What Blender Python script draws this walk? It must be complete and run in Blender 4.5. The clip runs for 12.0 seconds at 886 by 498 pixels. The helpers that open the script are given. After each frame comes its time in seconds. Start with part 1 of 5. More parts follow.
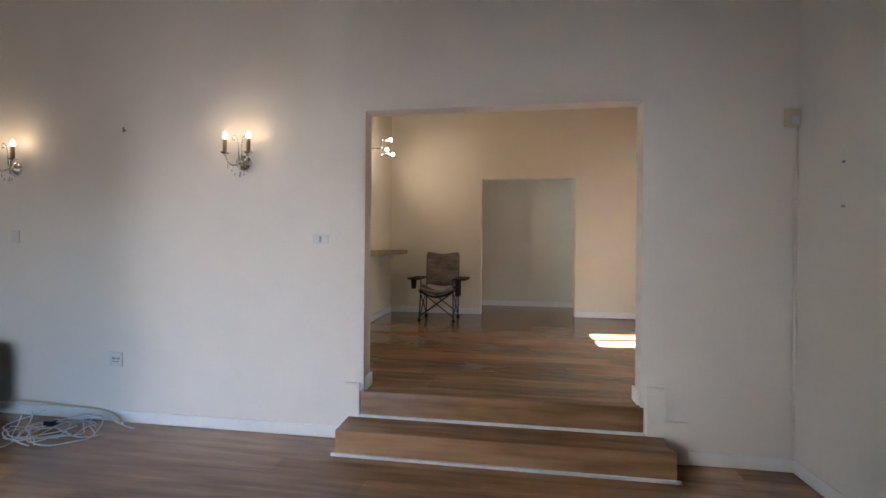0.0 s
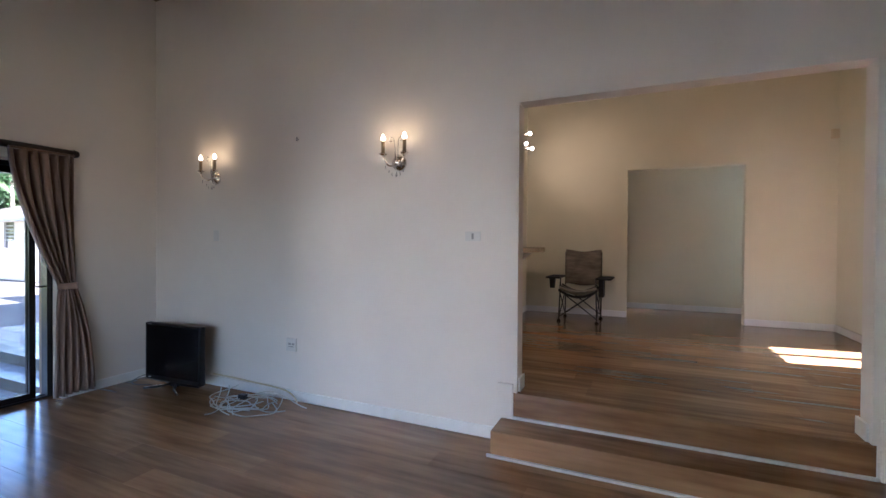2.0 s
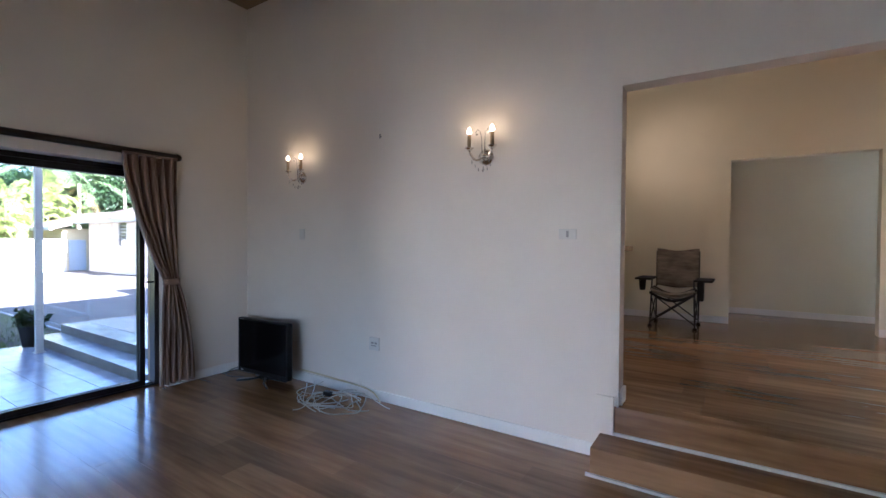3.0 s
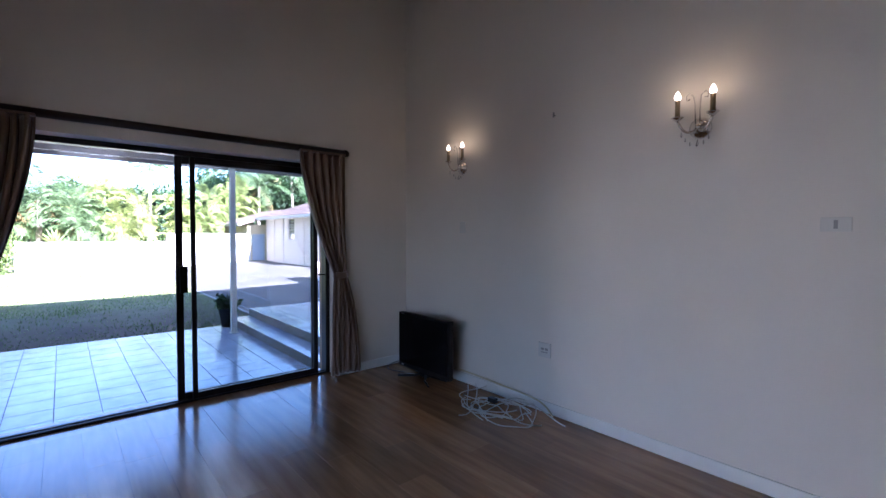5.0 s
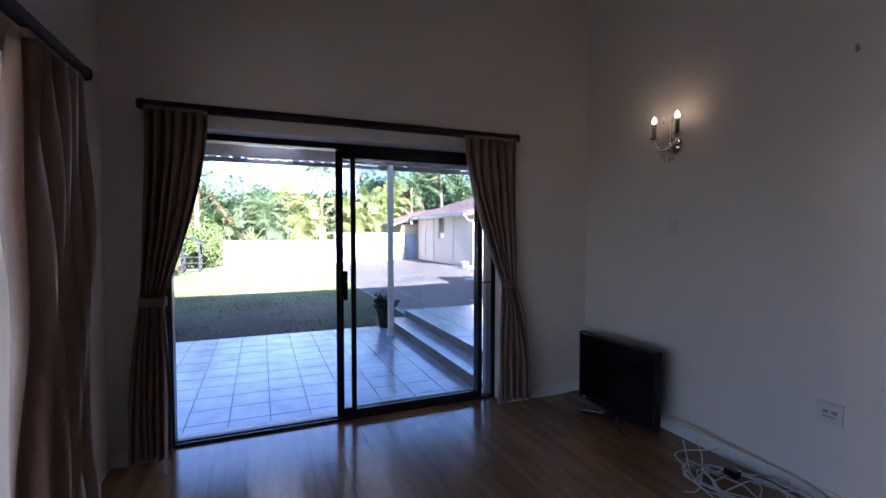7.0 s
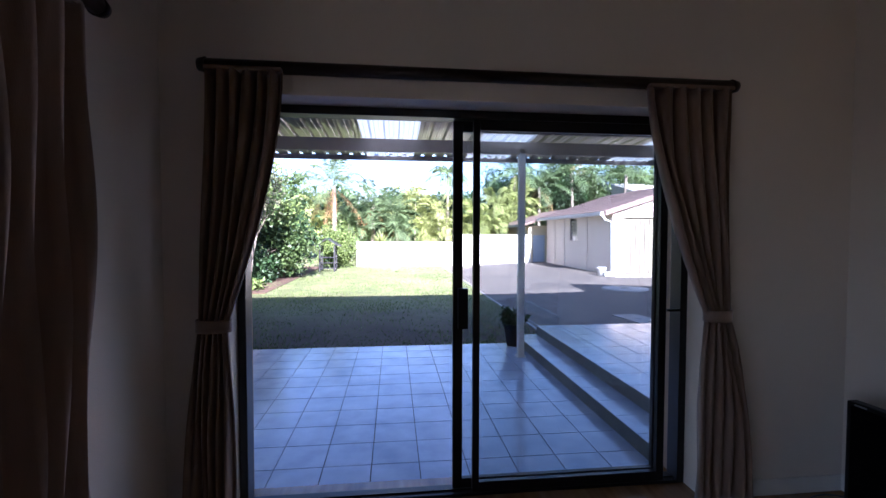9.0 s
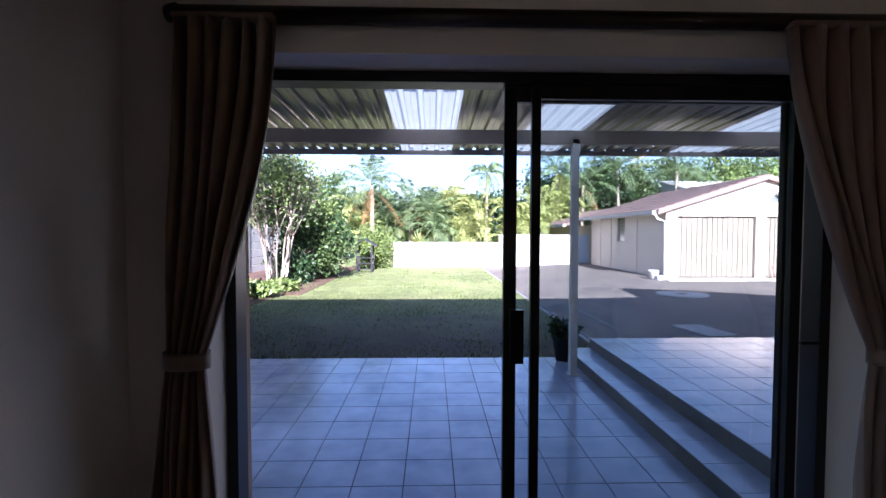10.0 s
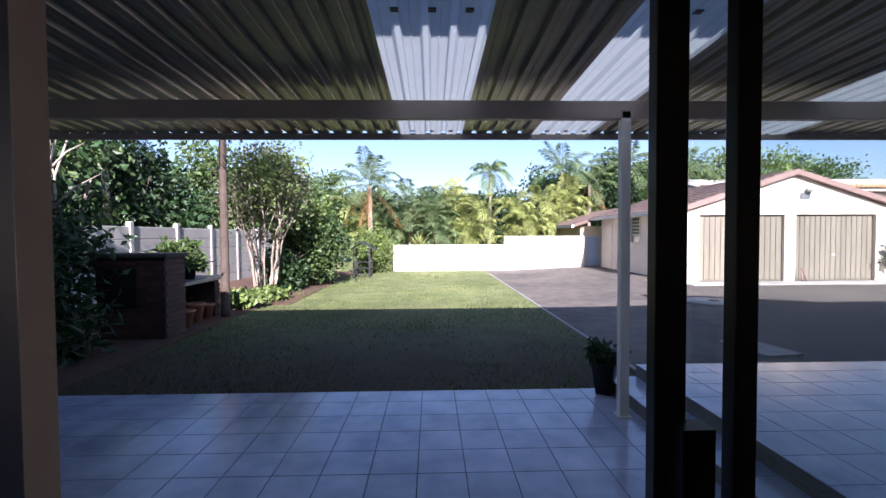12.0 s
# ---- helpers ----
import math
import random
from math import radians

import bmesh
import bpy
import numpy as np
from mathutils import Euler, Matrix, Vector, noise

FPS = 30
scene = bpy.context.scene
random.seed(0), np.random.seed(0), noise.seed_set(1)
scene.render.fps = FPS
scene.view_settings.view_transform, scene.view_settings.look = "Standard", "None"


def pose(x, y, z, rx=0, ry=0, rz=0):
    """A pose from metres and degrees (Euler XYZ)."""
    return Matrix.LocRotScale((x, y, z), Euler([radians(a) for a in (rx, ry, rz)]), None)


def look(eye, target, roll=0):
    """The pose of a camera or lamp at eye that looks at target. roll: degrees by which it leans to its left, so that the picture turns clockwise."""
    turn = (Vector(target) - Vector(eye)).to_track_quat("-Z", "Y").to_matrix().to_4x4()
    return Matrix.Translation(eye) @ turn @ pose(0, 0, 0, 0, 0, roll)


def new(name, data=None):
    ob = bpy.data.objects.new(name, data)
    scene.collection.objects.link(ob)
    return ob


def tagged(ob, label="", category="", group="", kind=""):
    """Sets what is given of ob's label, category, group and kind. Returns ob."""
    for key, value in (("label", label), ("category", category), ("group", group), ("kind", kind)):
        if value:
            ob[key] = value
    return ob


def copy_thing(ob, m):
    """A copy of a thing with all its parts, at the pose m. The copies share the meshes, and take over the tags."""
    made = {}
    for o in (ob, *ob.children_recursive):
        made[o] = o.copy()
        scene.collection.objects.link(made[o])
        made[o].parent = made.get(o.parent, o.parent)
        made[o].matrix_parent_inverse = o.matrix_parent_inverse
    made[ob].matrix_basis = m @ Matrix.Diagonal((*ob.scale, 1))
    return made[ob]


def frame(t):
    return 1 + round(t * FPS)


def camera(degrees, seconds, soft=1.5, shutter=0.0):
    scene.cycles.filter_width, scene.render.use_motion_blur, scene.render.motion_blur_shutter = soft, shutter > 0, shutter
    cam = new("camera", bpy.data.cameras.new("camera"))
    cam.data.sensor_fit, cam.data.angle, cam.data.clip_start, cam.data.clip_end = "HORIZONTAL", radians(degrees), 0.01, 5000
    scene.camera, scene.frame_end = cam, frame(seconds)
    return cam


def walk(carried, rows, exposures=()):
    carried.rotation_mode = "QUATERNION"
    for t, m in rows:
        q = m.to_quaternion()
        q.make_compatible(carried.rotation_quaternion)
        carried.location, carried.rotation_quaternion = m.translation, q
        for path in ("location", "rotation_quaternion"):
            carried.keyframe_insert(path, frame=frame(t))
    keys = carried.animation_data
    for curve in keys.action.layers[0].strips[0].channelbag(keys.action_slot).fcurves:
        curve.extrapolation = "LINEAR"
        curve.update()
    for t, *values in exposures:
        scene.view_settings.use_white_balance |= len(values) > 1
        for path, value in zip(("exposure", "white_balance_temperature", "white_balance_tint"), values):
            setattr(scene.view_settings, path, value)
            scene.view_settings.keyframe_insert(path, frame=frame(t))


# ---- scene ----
cam = camera(90.0, 12.0)
PATH = [
    (0, (-1.402, 0.179, 1.451), (-1.699, 2.157, 1.442), 0.5),
    (0.5, (-1.467, 0.181, 1.446), (-1.877, 2.139, 1.439), 0.5),
    (1, (-1.526, 0.187, 1.443), (-2.071, 2.111, 1.433), 0.4),
    (1.5, (-1.584, 0.202, 1.452), (-2.257, 2.085, 1.431), 0.4),
    (2, (-1.668, 0.23, 1.445), (-2.482, 2.056, 1.421), 0.4),
    (2.5, (-1.785, 0.274, 1.449), (-2.729, 2.037, 1.42), 0.4),
    (3, (-1.897, 0.312, 1.445), (-2.972, 1.998, 1.411), 0.4),
    (5, (-2.42, 0.416, 1.447), (-3.935, 1.72, 1.379), 0.2),
    (5.5, (-2.583, 0.425, 1.457), (-4.205, 1.593, 1.382), 0.1),
    (6, (-2.796, 0.482, 1.467), (-4.516, 1.499, 1.39), 0.0),
    (6.5, (-2.989, 0.533, 1.459), (-4.782, 1.416, 1.38), 0.0),
    (7, (-3.229, 0.599, 1.466), (-5.077, 1.361, 1.39), -0.0),
    (9, (-4.263, 0.811, 1.469), (-6.25, 1.033, 1.4), 0.1),
    (9.5, (-4.52, 0.823, 1.466), (-6.515, 0.96, 1.399), 0.1),
    (10, (-4.852, 0.838, 1.484), (-6.85, 0.889, 1.414), 0.1),
    (10.5, (-5.151, 0.838, 1.474), (-7.15, 0.848, 1.404), 0.0),
    (11, (-5.453, 0.815, 1.494), (-7.452, 0.824, 1.424), 0.0),
    (11.5, (-5.712, 0.787, 1.476), (-7.711, 0.812, 1.413), -0.1),
    (12, (-5.976, 0.761, 1.483), (-7.975, 0.813, 1.422), -0.3),
]
EXPOSURES = [(0.0, 4.92, 5200, 22), (1.5, 4.72, 5150, 23), (3.0, 4.6, 5050, 24), (5.0, 3.85, 4850, 28), (7.0, 3.47, 5000, 31), (9.0, 2.92, 5100, 31), (10.5, 2.4, 5300, 28), (12.0, 1.85, 5550, 26)]
walk(cam, [(t, look(eye, target, roll)) for t, eye, target, roll in PATH], EXPOSURES)

# ---- world and sun ----
SUN_AZ, SUN_EL = 7.0, 30.8     # degrees from +x towards +y, and above the horizon
world = bpy.data.worlds.new("sky")
scene.world = world
world.use_nodes = True
wn = world.node_tree.nodes
sky = wn.new("ShaderNodeTexSky")
sky.sky_type = "NISHITA"
sky.sun_disc = False
sky.sun_elevation = radians(SUN_EL)
sky.sun_rotation = radians(90 - SUN_AZ)
world.node_tree.links.new(sky.outputs[0], wn["Background"].inputs[0])
wn["Background"].inputs[1].default_value = 0.058
sun_dir = Vector((math.cos(radians(SUN_AZ)) * math.cos(radians(SUN_EL)), math.sin(radians(SUN_AZ)) * math.cos(radians(SUN_EL)), math.sin(radians(SUN_EL))))
sun = new("sun", bpy.data.lights.new("sun", "SUN"))
sun.data.energy, sun.data.angle, sun.data.color = 5.0, radians(0.5), (1.0, 0.90, 0.76)
sun.matrix_world = look(sun_dir * 40, (0, 0, 0))


# ---- materials ----
def mat(name, col, rough=0.6, metal=0.0, var=0.12, scale=6.0, bump=0.0, bscale=60.0, stretch=(1, 1, 1), per_object=0.0, island=0.0, spec=0.5, second=None):
    m = bpy.data.materials.new(name)
    m.use_nodes = True
    nt = m.node_tree
    N, L = nt.nodes, nt.links
    b = N["Principled BSDF"]
    b.inputs["Roughness"].default_value, b.inputs["Metallic"].default_value = rough, metal
    b.inputs["Specular IOR Level"].default_value = spec
    geo = N.new("ShaderNodeNewGeometry")
    mp = N.new("ShaderNodeMapping")
    mp.inputs["Scale"].default_value = stretch
    L.new(geo.outputs["Position"], mp.inputs["Vector"])
    n1 = N.new("ShaderNodeTexNoise")
    n1.inputs["Scale"].default_value, n1.inputs["Detail"].default_value = scale, 6
    L.new(mp.outputs[0], n1.inputs["Vector"])
    n2 = N.new("ShaderNodeTexNoise")
    n2.inputs["Scale"].default_value, n2.inputs["Detail"].default_value = scale * 0.13, 3
    L.new(mp.outputs[0], n2.inputs["Vector"])
    add = N.new("ShaderNodeMath")
    add.operation = "ADD"
    L.new(n1.outputs[0], add.inputs[0])
    L.new(n2.outputs[0], add.inputs[1])
    ramp = N.new("ShaderNodeMapRange")
    ramp.inputs[1].default_value, ramp.inputs[2].default_value = 0.65, 1.35
    L.new(add.outputs[0], ramp.inputs[0])
    mix = N.new("ShaderNodeMix")
    mix.data_type = "RGBA"
    lo = tuple(c * (1 - var) for c in col)
    hi = second if second else tuple(min(1, c * (1 + var)) for c in col)
    mix.inputs[6].default_value, mix.inputs[7].default_value = (*lo, 1), (*hi, 1)
    L.new(ramp.outputs[0], mix.inputs[0])
    out = mix.outputs[2]
    if per_object or island:
        hsv = N.new("ShaderNodeHueSaturation")
        src = N.new("ShaderNodeObjectInfo").outputs["Random"] if per_object else geo.outputs["Random Per Island"]
        amount = per_object or island
        mr = N.new("ShaderNodeMapRange")
        mr.inputs[3].default_value, mr.inputs[4].default_value = 1 - amount, 1 + amount
        L.new(src, mr.inputs[0])
        L.new(mr.outputs[0], hsv.inputs["Value"])
        L.new(out, hsv.inputs["Color"])
        out = hsv.outputs[0]
    L.new(out, b.inputs["Base Color"])
    if bump:
        bp = N.new("ShaderNodeBump")
        bp.inputs["Strength"].default_value = min(1, bump)
        bp.inputs["Distance"].default_value = 0.004
        n3 = N.new("ShaderNodeTexNoise")
        n3.inputs["Scale"].default_value, n3.inputs["Detail"].default_value = bscale, 4
        L.new(mp.outputs[0], n3.inputs["Vector"])
        L.new(n3.outputs[0], bp.inputs["Height"])
        L.new(bp.outputs[0], b.inputs["Normal"])
    return m


def glow(name, col, strength):
    m = mat(name, col, 0.4)
    b = m.node_tree.nodes["Principled BSDF"]
    b.inputs["Emission Color"].default_value = (*col, 1)
    b.inputs["Emission Strength"].default_value = strength
    return m


def see_through(name, col, share, rough=0.4):
    """A sheet that lets a share of the light straight through and scatters the rest."""
    m = mat(name, col, rough)
    nt = m.node_tree
    b = nt.nodes["Principled BSDF"]
    t = nt.nodes.new("ShaderNodeBsdfTranslucent")
    t.inputs[0].default_value = (*col, 1)
    tr = nt.nodes.new("ShaderNodeBsdfTransparent")
    tr.inputs[0].default_value = (*col, 1)
    m1 = nt.nodes.new("ShaderNodeMixShader")
    m1.inputs[0].default_value = 0.6
    m2 = nt.nodes.new("ShaderNodeMixShader")
    m2.inputs[0].default_value = share
    nt.links.new(b.outputs[0], m1.inputs[1])
    nt.links.new(t.outputs[0], m1.inputs[2])
    nt.links.new(m1.outputs[0], m2.inputs[1])
    nt.links.new(tr.outputs[0], m2.inputs[2])
    nt.links.new(m2.outputs[0], nt.nodes["Material Output"].inputs[0])
    return m


def leafy(name, col, var=0.35, through_light=0.35):
    m = mat(name, col, 0.5, 0, var, 1.2, island=0.4)
    nt = m.node_tree
    b = nt.nodes["Principled BSDF"]
    t = nt.nodes.new("ShaderNodeBsdfTranslucent")
    nt.links.new(b.inputs["Base Color"].links[0].from_socket, t.inputs[0])
    mx = nt.nodes.new("ShaderNodeMixShader")
    mx.inputs[0].default_value = through_light
    nt.links.new(b.outputs[0], mx.inputs[1])
    nt.links.new(t.outputs[0], mx.inputs[2])
    nt.links.new(mx.outputs[0], nt.nodes["Material Output"].inputs[0])
    return m


PAINT = mat("wall_paint", (0.76, 0.705, 0.64), 0.65, 0, 0.03, 3.0, 0.25, 90)
PAINT_CREAM = mat("cream_paint", (0.74, 0.70, 0.55), 0.6, 0, 0.03, 3.0, 0.2, 90)
# unseen ceiling; dark brown keeps bounced light off the upper walls
CEIL = mat("dim_ceiling_brown", (0.27, 0.18, 0.105), 0.6, 0, 0.15, 3, 0.1, 40, (0.3, 2, 1))
TRIM = mat("white_trim", (0.80, 0.79, 0.76), 0.4, 0, 0.05, 8)
BEAD = mat("white_bead", (0.62, 0.61, 0.58), 0.4, 0, 0.15, 20)
CEIL_CREAM = mat("cream_ceiling_paint", (0.62, 0.58, 0.48), 0.8, 0, 0.03, 3)
PLANK = mat("laminate_plank", (0.26, 0.135, 0.060), 0.17, 0, 0.38, 6.0, 0.0, 40, (0.30, 2.8, 2.8), per_object=0.17, second=(0.41, 0.235, 0.115), spec=0.8)
SUBFLOOR = mat("floor_joint", (0.06, 0.03, 0.015), 0.5)
BRONZE = mat("bronze_aluminium", (0.012, 0.010, 0.010), 0.38, 0.3, 0.2, 10)
RODWOOD = mat("dark_rod_wood", (0.018, 0.010, 0.008), 0.4, 0, 0.3, 30, 0.1, 60, (0.2, 1, 1))
CLOTH = mat("taupe_curtain", (0.21, 0.135, 0.095), 0.5, 0, 0.14, 25, 0.15, 400, (1, 1, 0.15))
CLOTH.node_tree.nodes["Principled BSDF"].inputs["Sheen Weight"].default_value = 0.35
CHROME = mat("chrome", (0.75, 0.72, 0.68), 0.12, 1.0, 0.05)
SLEEVE = mat("aged_brass_sleeve", (0.30, 0.23, 0.14), 0.3, 0.9, 0.1)
CRYSTAL = mat("crystal", (0.85, 0.85, 0.85), 0.03, 0, 0.02)
CRYSTAL.node_tree.nodes["Principled BSDF"].inputs["Transmission Weight"].default_value = 0.9
PALMSTEM = mat("green_brown_stem", (0.15, 0.15, 0.075), 0.7, 0, 0.3, 6)
SLAT = mat("grey_louvre", (0.14, 0.15, 0.16), 0.4)
BULB = glow("lit_bulb", (1.0, 0.72, 0.38), 0.5)
SPOTBULB = glow("lit_spot_bulb", (1.0, 0.80, 0.52), 0.5)
PLASTIC = mat("white_plastic", (0.66, 0.64, 0.60), 0.35, 0, 0.04)
CREAMPL = mat("yellowed_plastic", (0.62, 0.53, 0.34), 0.4, 0, 0.06)
GREY = mat("grey_mark", (0.32, 0.31, 0.30), 0.6)
BLACKPL = mat("black_plastic", (0.008, 0.008, 0.009), 0.35, 0, 0.2, spec=0.3)
SCREEN = mat("tv_screen", (0.004, 0.004, 0.005), 0.15, 0, 0.1, spec=0.15)
CABLE_W = mat("white_cable", (0.55, 0.53, 0.48), 0.45, 0, 0.1)
CABLE_K = mat("dark_cable", (0.03, 0.03, 0.03), 0.45)
GRANITE = mat("speckled_counter", (0.42, 0.33, 0.20), 0.25, 0, 0.5, 60)
CANVAS = mat("brown_patterned_canvas", (0.085, 0.058, 0.038), 0.85, 0, 0.3, 9, 0.3, 200, (0.6, 1, 2.2), second=(0.36, 0.30, 0.23))
STRIPE = mat("grey_beige_canvas", (0.42, 0.36, 0.28), 0.85, 0, 0.25, 14, 0.3, 200)
DKCANVAS = mat("black_canvas", (0.015, 0.015, 0.016), 0.8, 0, 0.2)
STEEL = mat("dark_steel_tube", (0.045, 0.045, 0.05), 0.4, 0.6, 0.2)
TILE = mat("patio_tile", (0.31, 0.375, 0.575), 0.17, 0, 0.28, 3.5, 0.06, 30, per_object=0.07, second=(0.53, 0.585, 0.75))
BOUNCETAN = mat("tan_bounce_ground", (0.36, 0.31, 0.19), 0.8, 0, 0.2, 5, 0.3, 40)
GROUT = mat("dark_grout", (0.07, 0.07, 0.075), 0.8, 0, 0.2, 20)
# dark grey with the step risers' shade put in; also on the braai slab
RISER = mat("shade_grey", (0.16, 0.16, 0.155), 0.5, 0, 0.3, 8)
WHITEMETAL = mat("white_painted_steel", (0.72, 0.72, 0.70), 0.45, 0, 0.06, 8)
BEAMPAINT = mat("beam_paint", (0.36, 0.31, 0.27), 0.5, 0, 0.1, 6)
ROOFSHEET = mat("roof_sheet", (0.30, 0.29, 0.255), 0.32, 0.75, 0.15, 5)
CLEARSHEET = see_through("translucent_sheet", (0.62, 0.655, 0.67), 0.06)
GLASS = bpy.data.materials.new("door_glass")
GLASS.use_nodes = True
gnt = GLASS.node_tree
gtr, ggl, gmx = (gnt.nodes.new("ShaderNode" + k) for k in ("BsdfTransparent", "BsdfGlossy", "MixShader"))
gmx.inputs[0].default_value = 0.05
gtr.inputs[0].default_value = (0.93, 0.95, 0.95, 1)
ggl.inputs["Roughness"].default_value = 0.02
gnt.links.new(gtr.outputs[0], gmx.inputs[1])
gnt.links.new(ggl.outputs[0], gmx.inputs[2])
gnt.links.new(gmx.outputs[0], gnt.nodes["Material Output"].inputs[0])
LAWN = mat("lawn_turf", (0.11, 0.14, 0.042), 0.9, 0, 0.35, 2.5, 0.6, 40, second=(0.23, 0.245, 0.095))


def worn_shaded_edge(m, bare, x_bare, x_full):
    """Turf bare to thatch beside the patio; the long blend also paints roof shade."""
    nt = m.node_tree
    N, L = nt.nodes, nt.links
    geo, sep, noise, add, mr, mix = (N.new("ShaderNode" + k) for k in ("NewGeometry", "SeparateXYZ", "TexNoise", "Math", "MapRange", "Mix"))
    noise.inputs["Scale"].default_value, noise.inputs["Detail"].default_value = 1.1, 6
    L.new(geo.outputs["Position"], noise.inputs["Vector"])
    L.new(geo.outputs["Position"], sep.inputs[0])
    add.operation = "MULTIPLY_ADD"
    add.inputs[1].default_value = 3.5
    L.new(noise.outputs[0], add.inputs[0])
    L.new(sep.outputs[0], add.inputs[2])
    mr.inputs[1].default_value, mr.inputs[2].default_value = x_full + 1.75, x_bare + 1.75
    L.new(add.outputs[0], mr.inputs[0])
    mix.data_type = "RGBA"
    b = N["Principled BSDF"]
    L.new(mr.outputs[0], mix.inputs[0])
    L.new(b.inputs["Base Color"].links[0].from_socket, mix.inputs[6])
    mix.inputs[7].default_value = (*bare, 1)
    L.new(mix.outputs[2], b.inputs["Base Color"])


# reaches past the bare strip, so the roof's shade is in the colour too
worn_shaded_edge(LAWN, (0.046, 0.029, 0.012), -11.2, -17.6)
BLADE = leafy("grass_blade", (0.12, 0.165, 0.048), 0.5)
EARTH = mat("red_earth", (0.085, 0.045, 0.028), 0.95, 0, 0.35, 5, 0.6, 30)
ASPHALT = mat("worn_asphalt", (0.064, 0.060, 0.058), 0.85, 0, 0.28, 3, 0.5, 120, second=(0.16, 0.135, 0.11))
CONCRETE = mat("pale_concrete", (0.40, 0.38, 0.34), 0.8, 0, 0.2, 6, 0.3, 60)
WHITEWALL = mat("whitewash", (0.72, 0.68, 0.62), 0.85, 0, 0.08, 2, 0.3, 50)
PRECAST = mat("precast_panel", (0.46, 0.45, 0.42), 0.85, 0, 0.15, 3, 0.3, 50)
HOUSEWALL = mat("beige_brick_paint", (0.62, 0.54, 0.45), 0.8, 0, 0.08, 4, 0.3, 40)
# cream reveal plaster, its shadow mixed into a tan base colour
SHADEPLASTER = mat("shaded_cream_plaster", (0.33, 0.23, 0.16), 0.8, 0, 0.1, 5, 0.3, 60)
GABLE = mat("cream_gable_paint", (0.62, 0.54, 0.46), 0.8, 0, 0.05, 3)
YELLOWWALL = mat("yellow_ochre_paint", (0.70, 0.58, 0.36), 0.8, 0, 0.08, 3)
FASCIA = mat("pink_brown_fascia", (0.25, 0.16, 0.135), 0.6, 0, 0.12, 5)
ROOFTILE = mat("brown_roof_tile", (0.17, 0.115, 0.095), 0.8, 0, 0.25, 6, 0.3, 30, island=0.2)
ORANGETILE = mat("orange_roof_tile", (0.46, 0.22, 0.11), 0.8, 0, 0.2, 6, island=0.2)
GDOOR = mat("weathered_timber_door", (0.20, 0.172, 0.128), 0.7, 0, 0.25, 6, 0.3, 60, (4, 4, 0.3), per_object=0.10)
DARKWIN = mat("dark_window", (0.05, 0.055, 0.06), 0.15)
BLUEDOOR = mat("pale_blue_door", (0.42, 0.50, 0.58), 0.6, 0, 0.08)
BLUEROOF = mat("blue_roof", (0.10, 0.20, 0.36), 0.5, 0, 0.1)
BRICK = mat("dark_face_brick", (0.065, 0.034, 0.027), 0.85, 0, 0.3, 12, 0.4, 60, per_object=0.25)
MORTAR = mat("dark_mortar", (0.05, 0.042, 0.037), 0.9, 0, 0.2, 12)
TERRA = mat("terracotta", (0.34, 0.15, 0.085), 0.8, 0, 0.2, 8)
BARK = mat("grey_bark", (0.075, 0.055, 0.042), 0.9, 0, 0.35, 10, 0.7, 40)
PALEBARK = mat("pale_bark", (0.30, 0.25, 0.20), 0.9, 0, 0.3, 10, 0.5, 40)
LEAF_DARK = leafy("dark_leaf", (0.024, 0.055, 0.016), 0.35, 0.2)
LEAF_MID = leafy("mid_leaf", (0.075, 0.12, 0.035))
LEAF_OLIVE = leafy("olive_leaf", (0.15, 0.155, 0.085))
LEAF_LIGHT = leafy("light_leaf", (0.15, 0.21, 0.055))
PALM_G = leafy("palm_frond_green", (0.14, 0.20, 0.085), 0.4, 0.45)
PALM_Y = leafy("palm_frond_yellow", (0.31, 0.35, 0.115), 0.4, 0.45)
PALM_D = leafy("dead_palm_frond", (0.36, 0.19, 0.075))


# ---- mesh helpers ----
def box(bm, x0, x1, y0, y1, z0, z1, bevel=0.0):
    m = Matrix.LocRotScale(((x0 + x1) / 2, (y0 + y1) / 2, (z0 + z1) / 2), None, (abs(x1 - x0), abs(y1 - y0), abs(z1 - z0)))
    vs = bmesh.ops.create_cube(bm, size=1, matrix=m)["verts"]
    if bevel:
        es = list({e for v in vs for e in v.link_edges})
        bmesh.ops.bevel(bm, geom=es, offset=bevel, segments=2, affect="EDGES", profile=0.6)
    return bm


def boxes(*dims, bevel=0.0):
    bm = bmesh.new()
    for d in dims:
        box(bm, *d, bevel=bevel)
    return bm


def tube(bm, pts, r, sides=8, closed_ends=True, r_end=None):
    """A round rod along the points, its radius going from r to r_end."""
    pts = [Vector(p) for p in pts]
    rings = []
    for i, p in enumerate(pts):
        d = (pts[min(i + 1, len(pts) - 1)] - pts[max(i - 1, 0)]).normalized()
        a = d.orthogonal().normalized() if i == 0 else (rings_axis - d * rings_axis.dot(d)).normalized()
        rings_axis = a
        c = d.cross(a)
        rr = r if r_end is None else r + (r_end - r) * i / max(1, len(pts) - 1)
        rings.append([bm.verts.new(p + (a * math.cos(2 * math.pi * k / sides) + c * math.sin(2 * math.pi * k / sides)) * rr) for k in range(sides)])
    for q0, q1 in zip(rings, rings[1:]):
        for k in range(sides):
            f = bm.faces.new((q0[k], q0[(k + 1) % sides], q1[(k + 1) % sides], q1[k]))
            f.smooth = True
    if closed_ends:
        bm.faces.new(rings[0][::-1])
        bm.faces.new(rings[-1])
    return bm


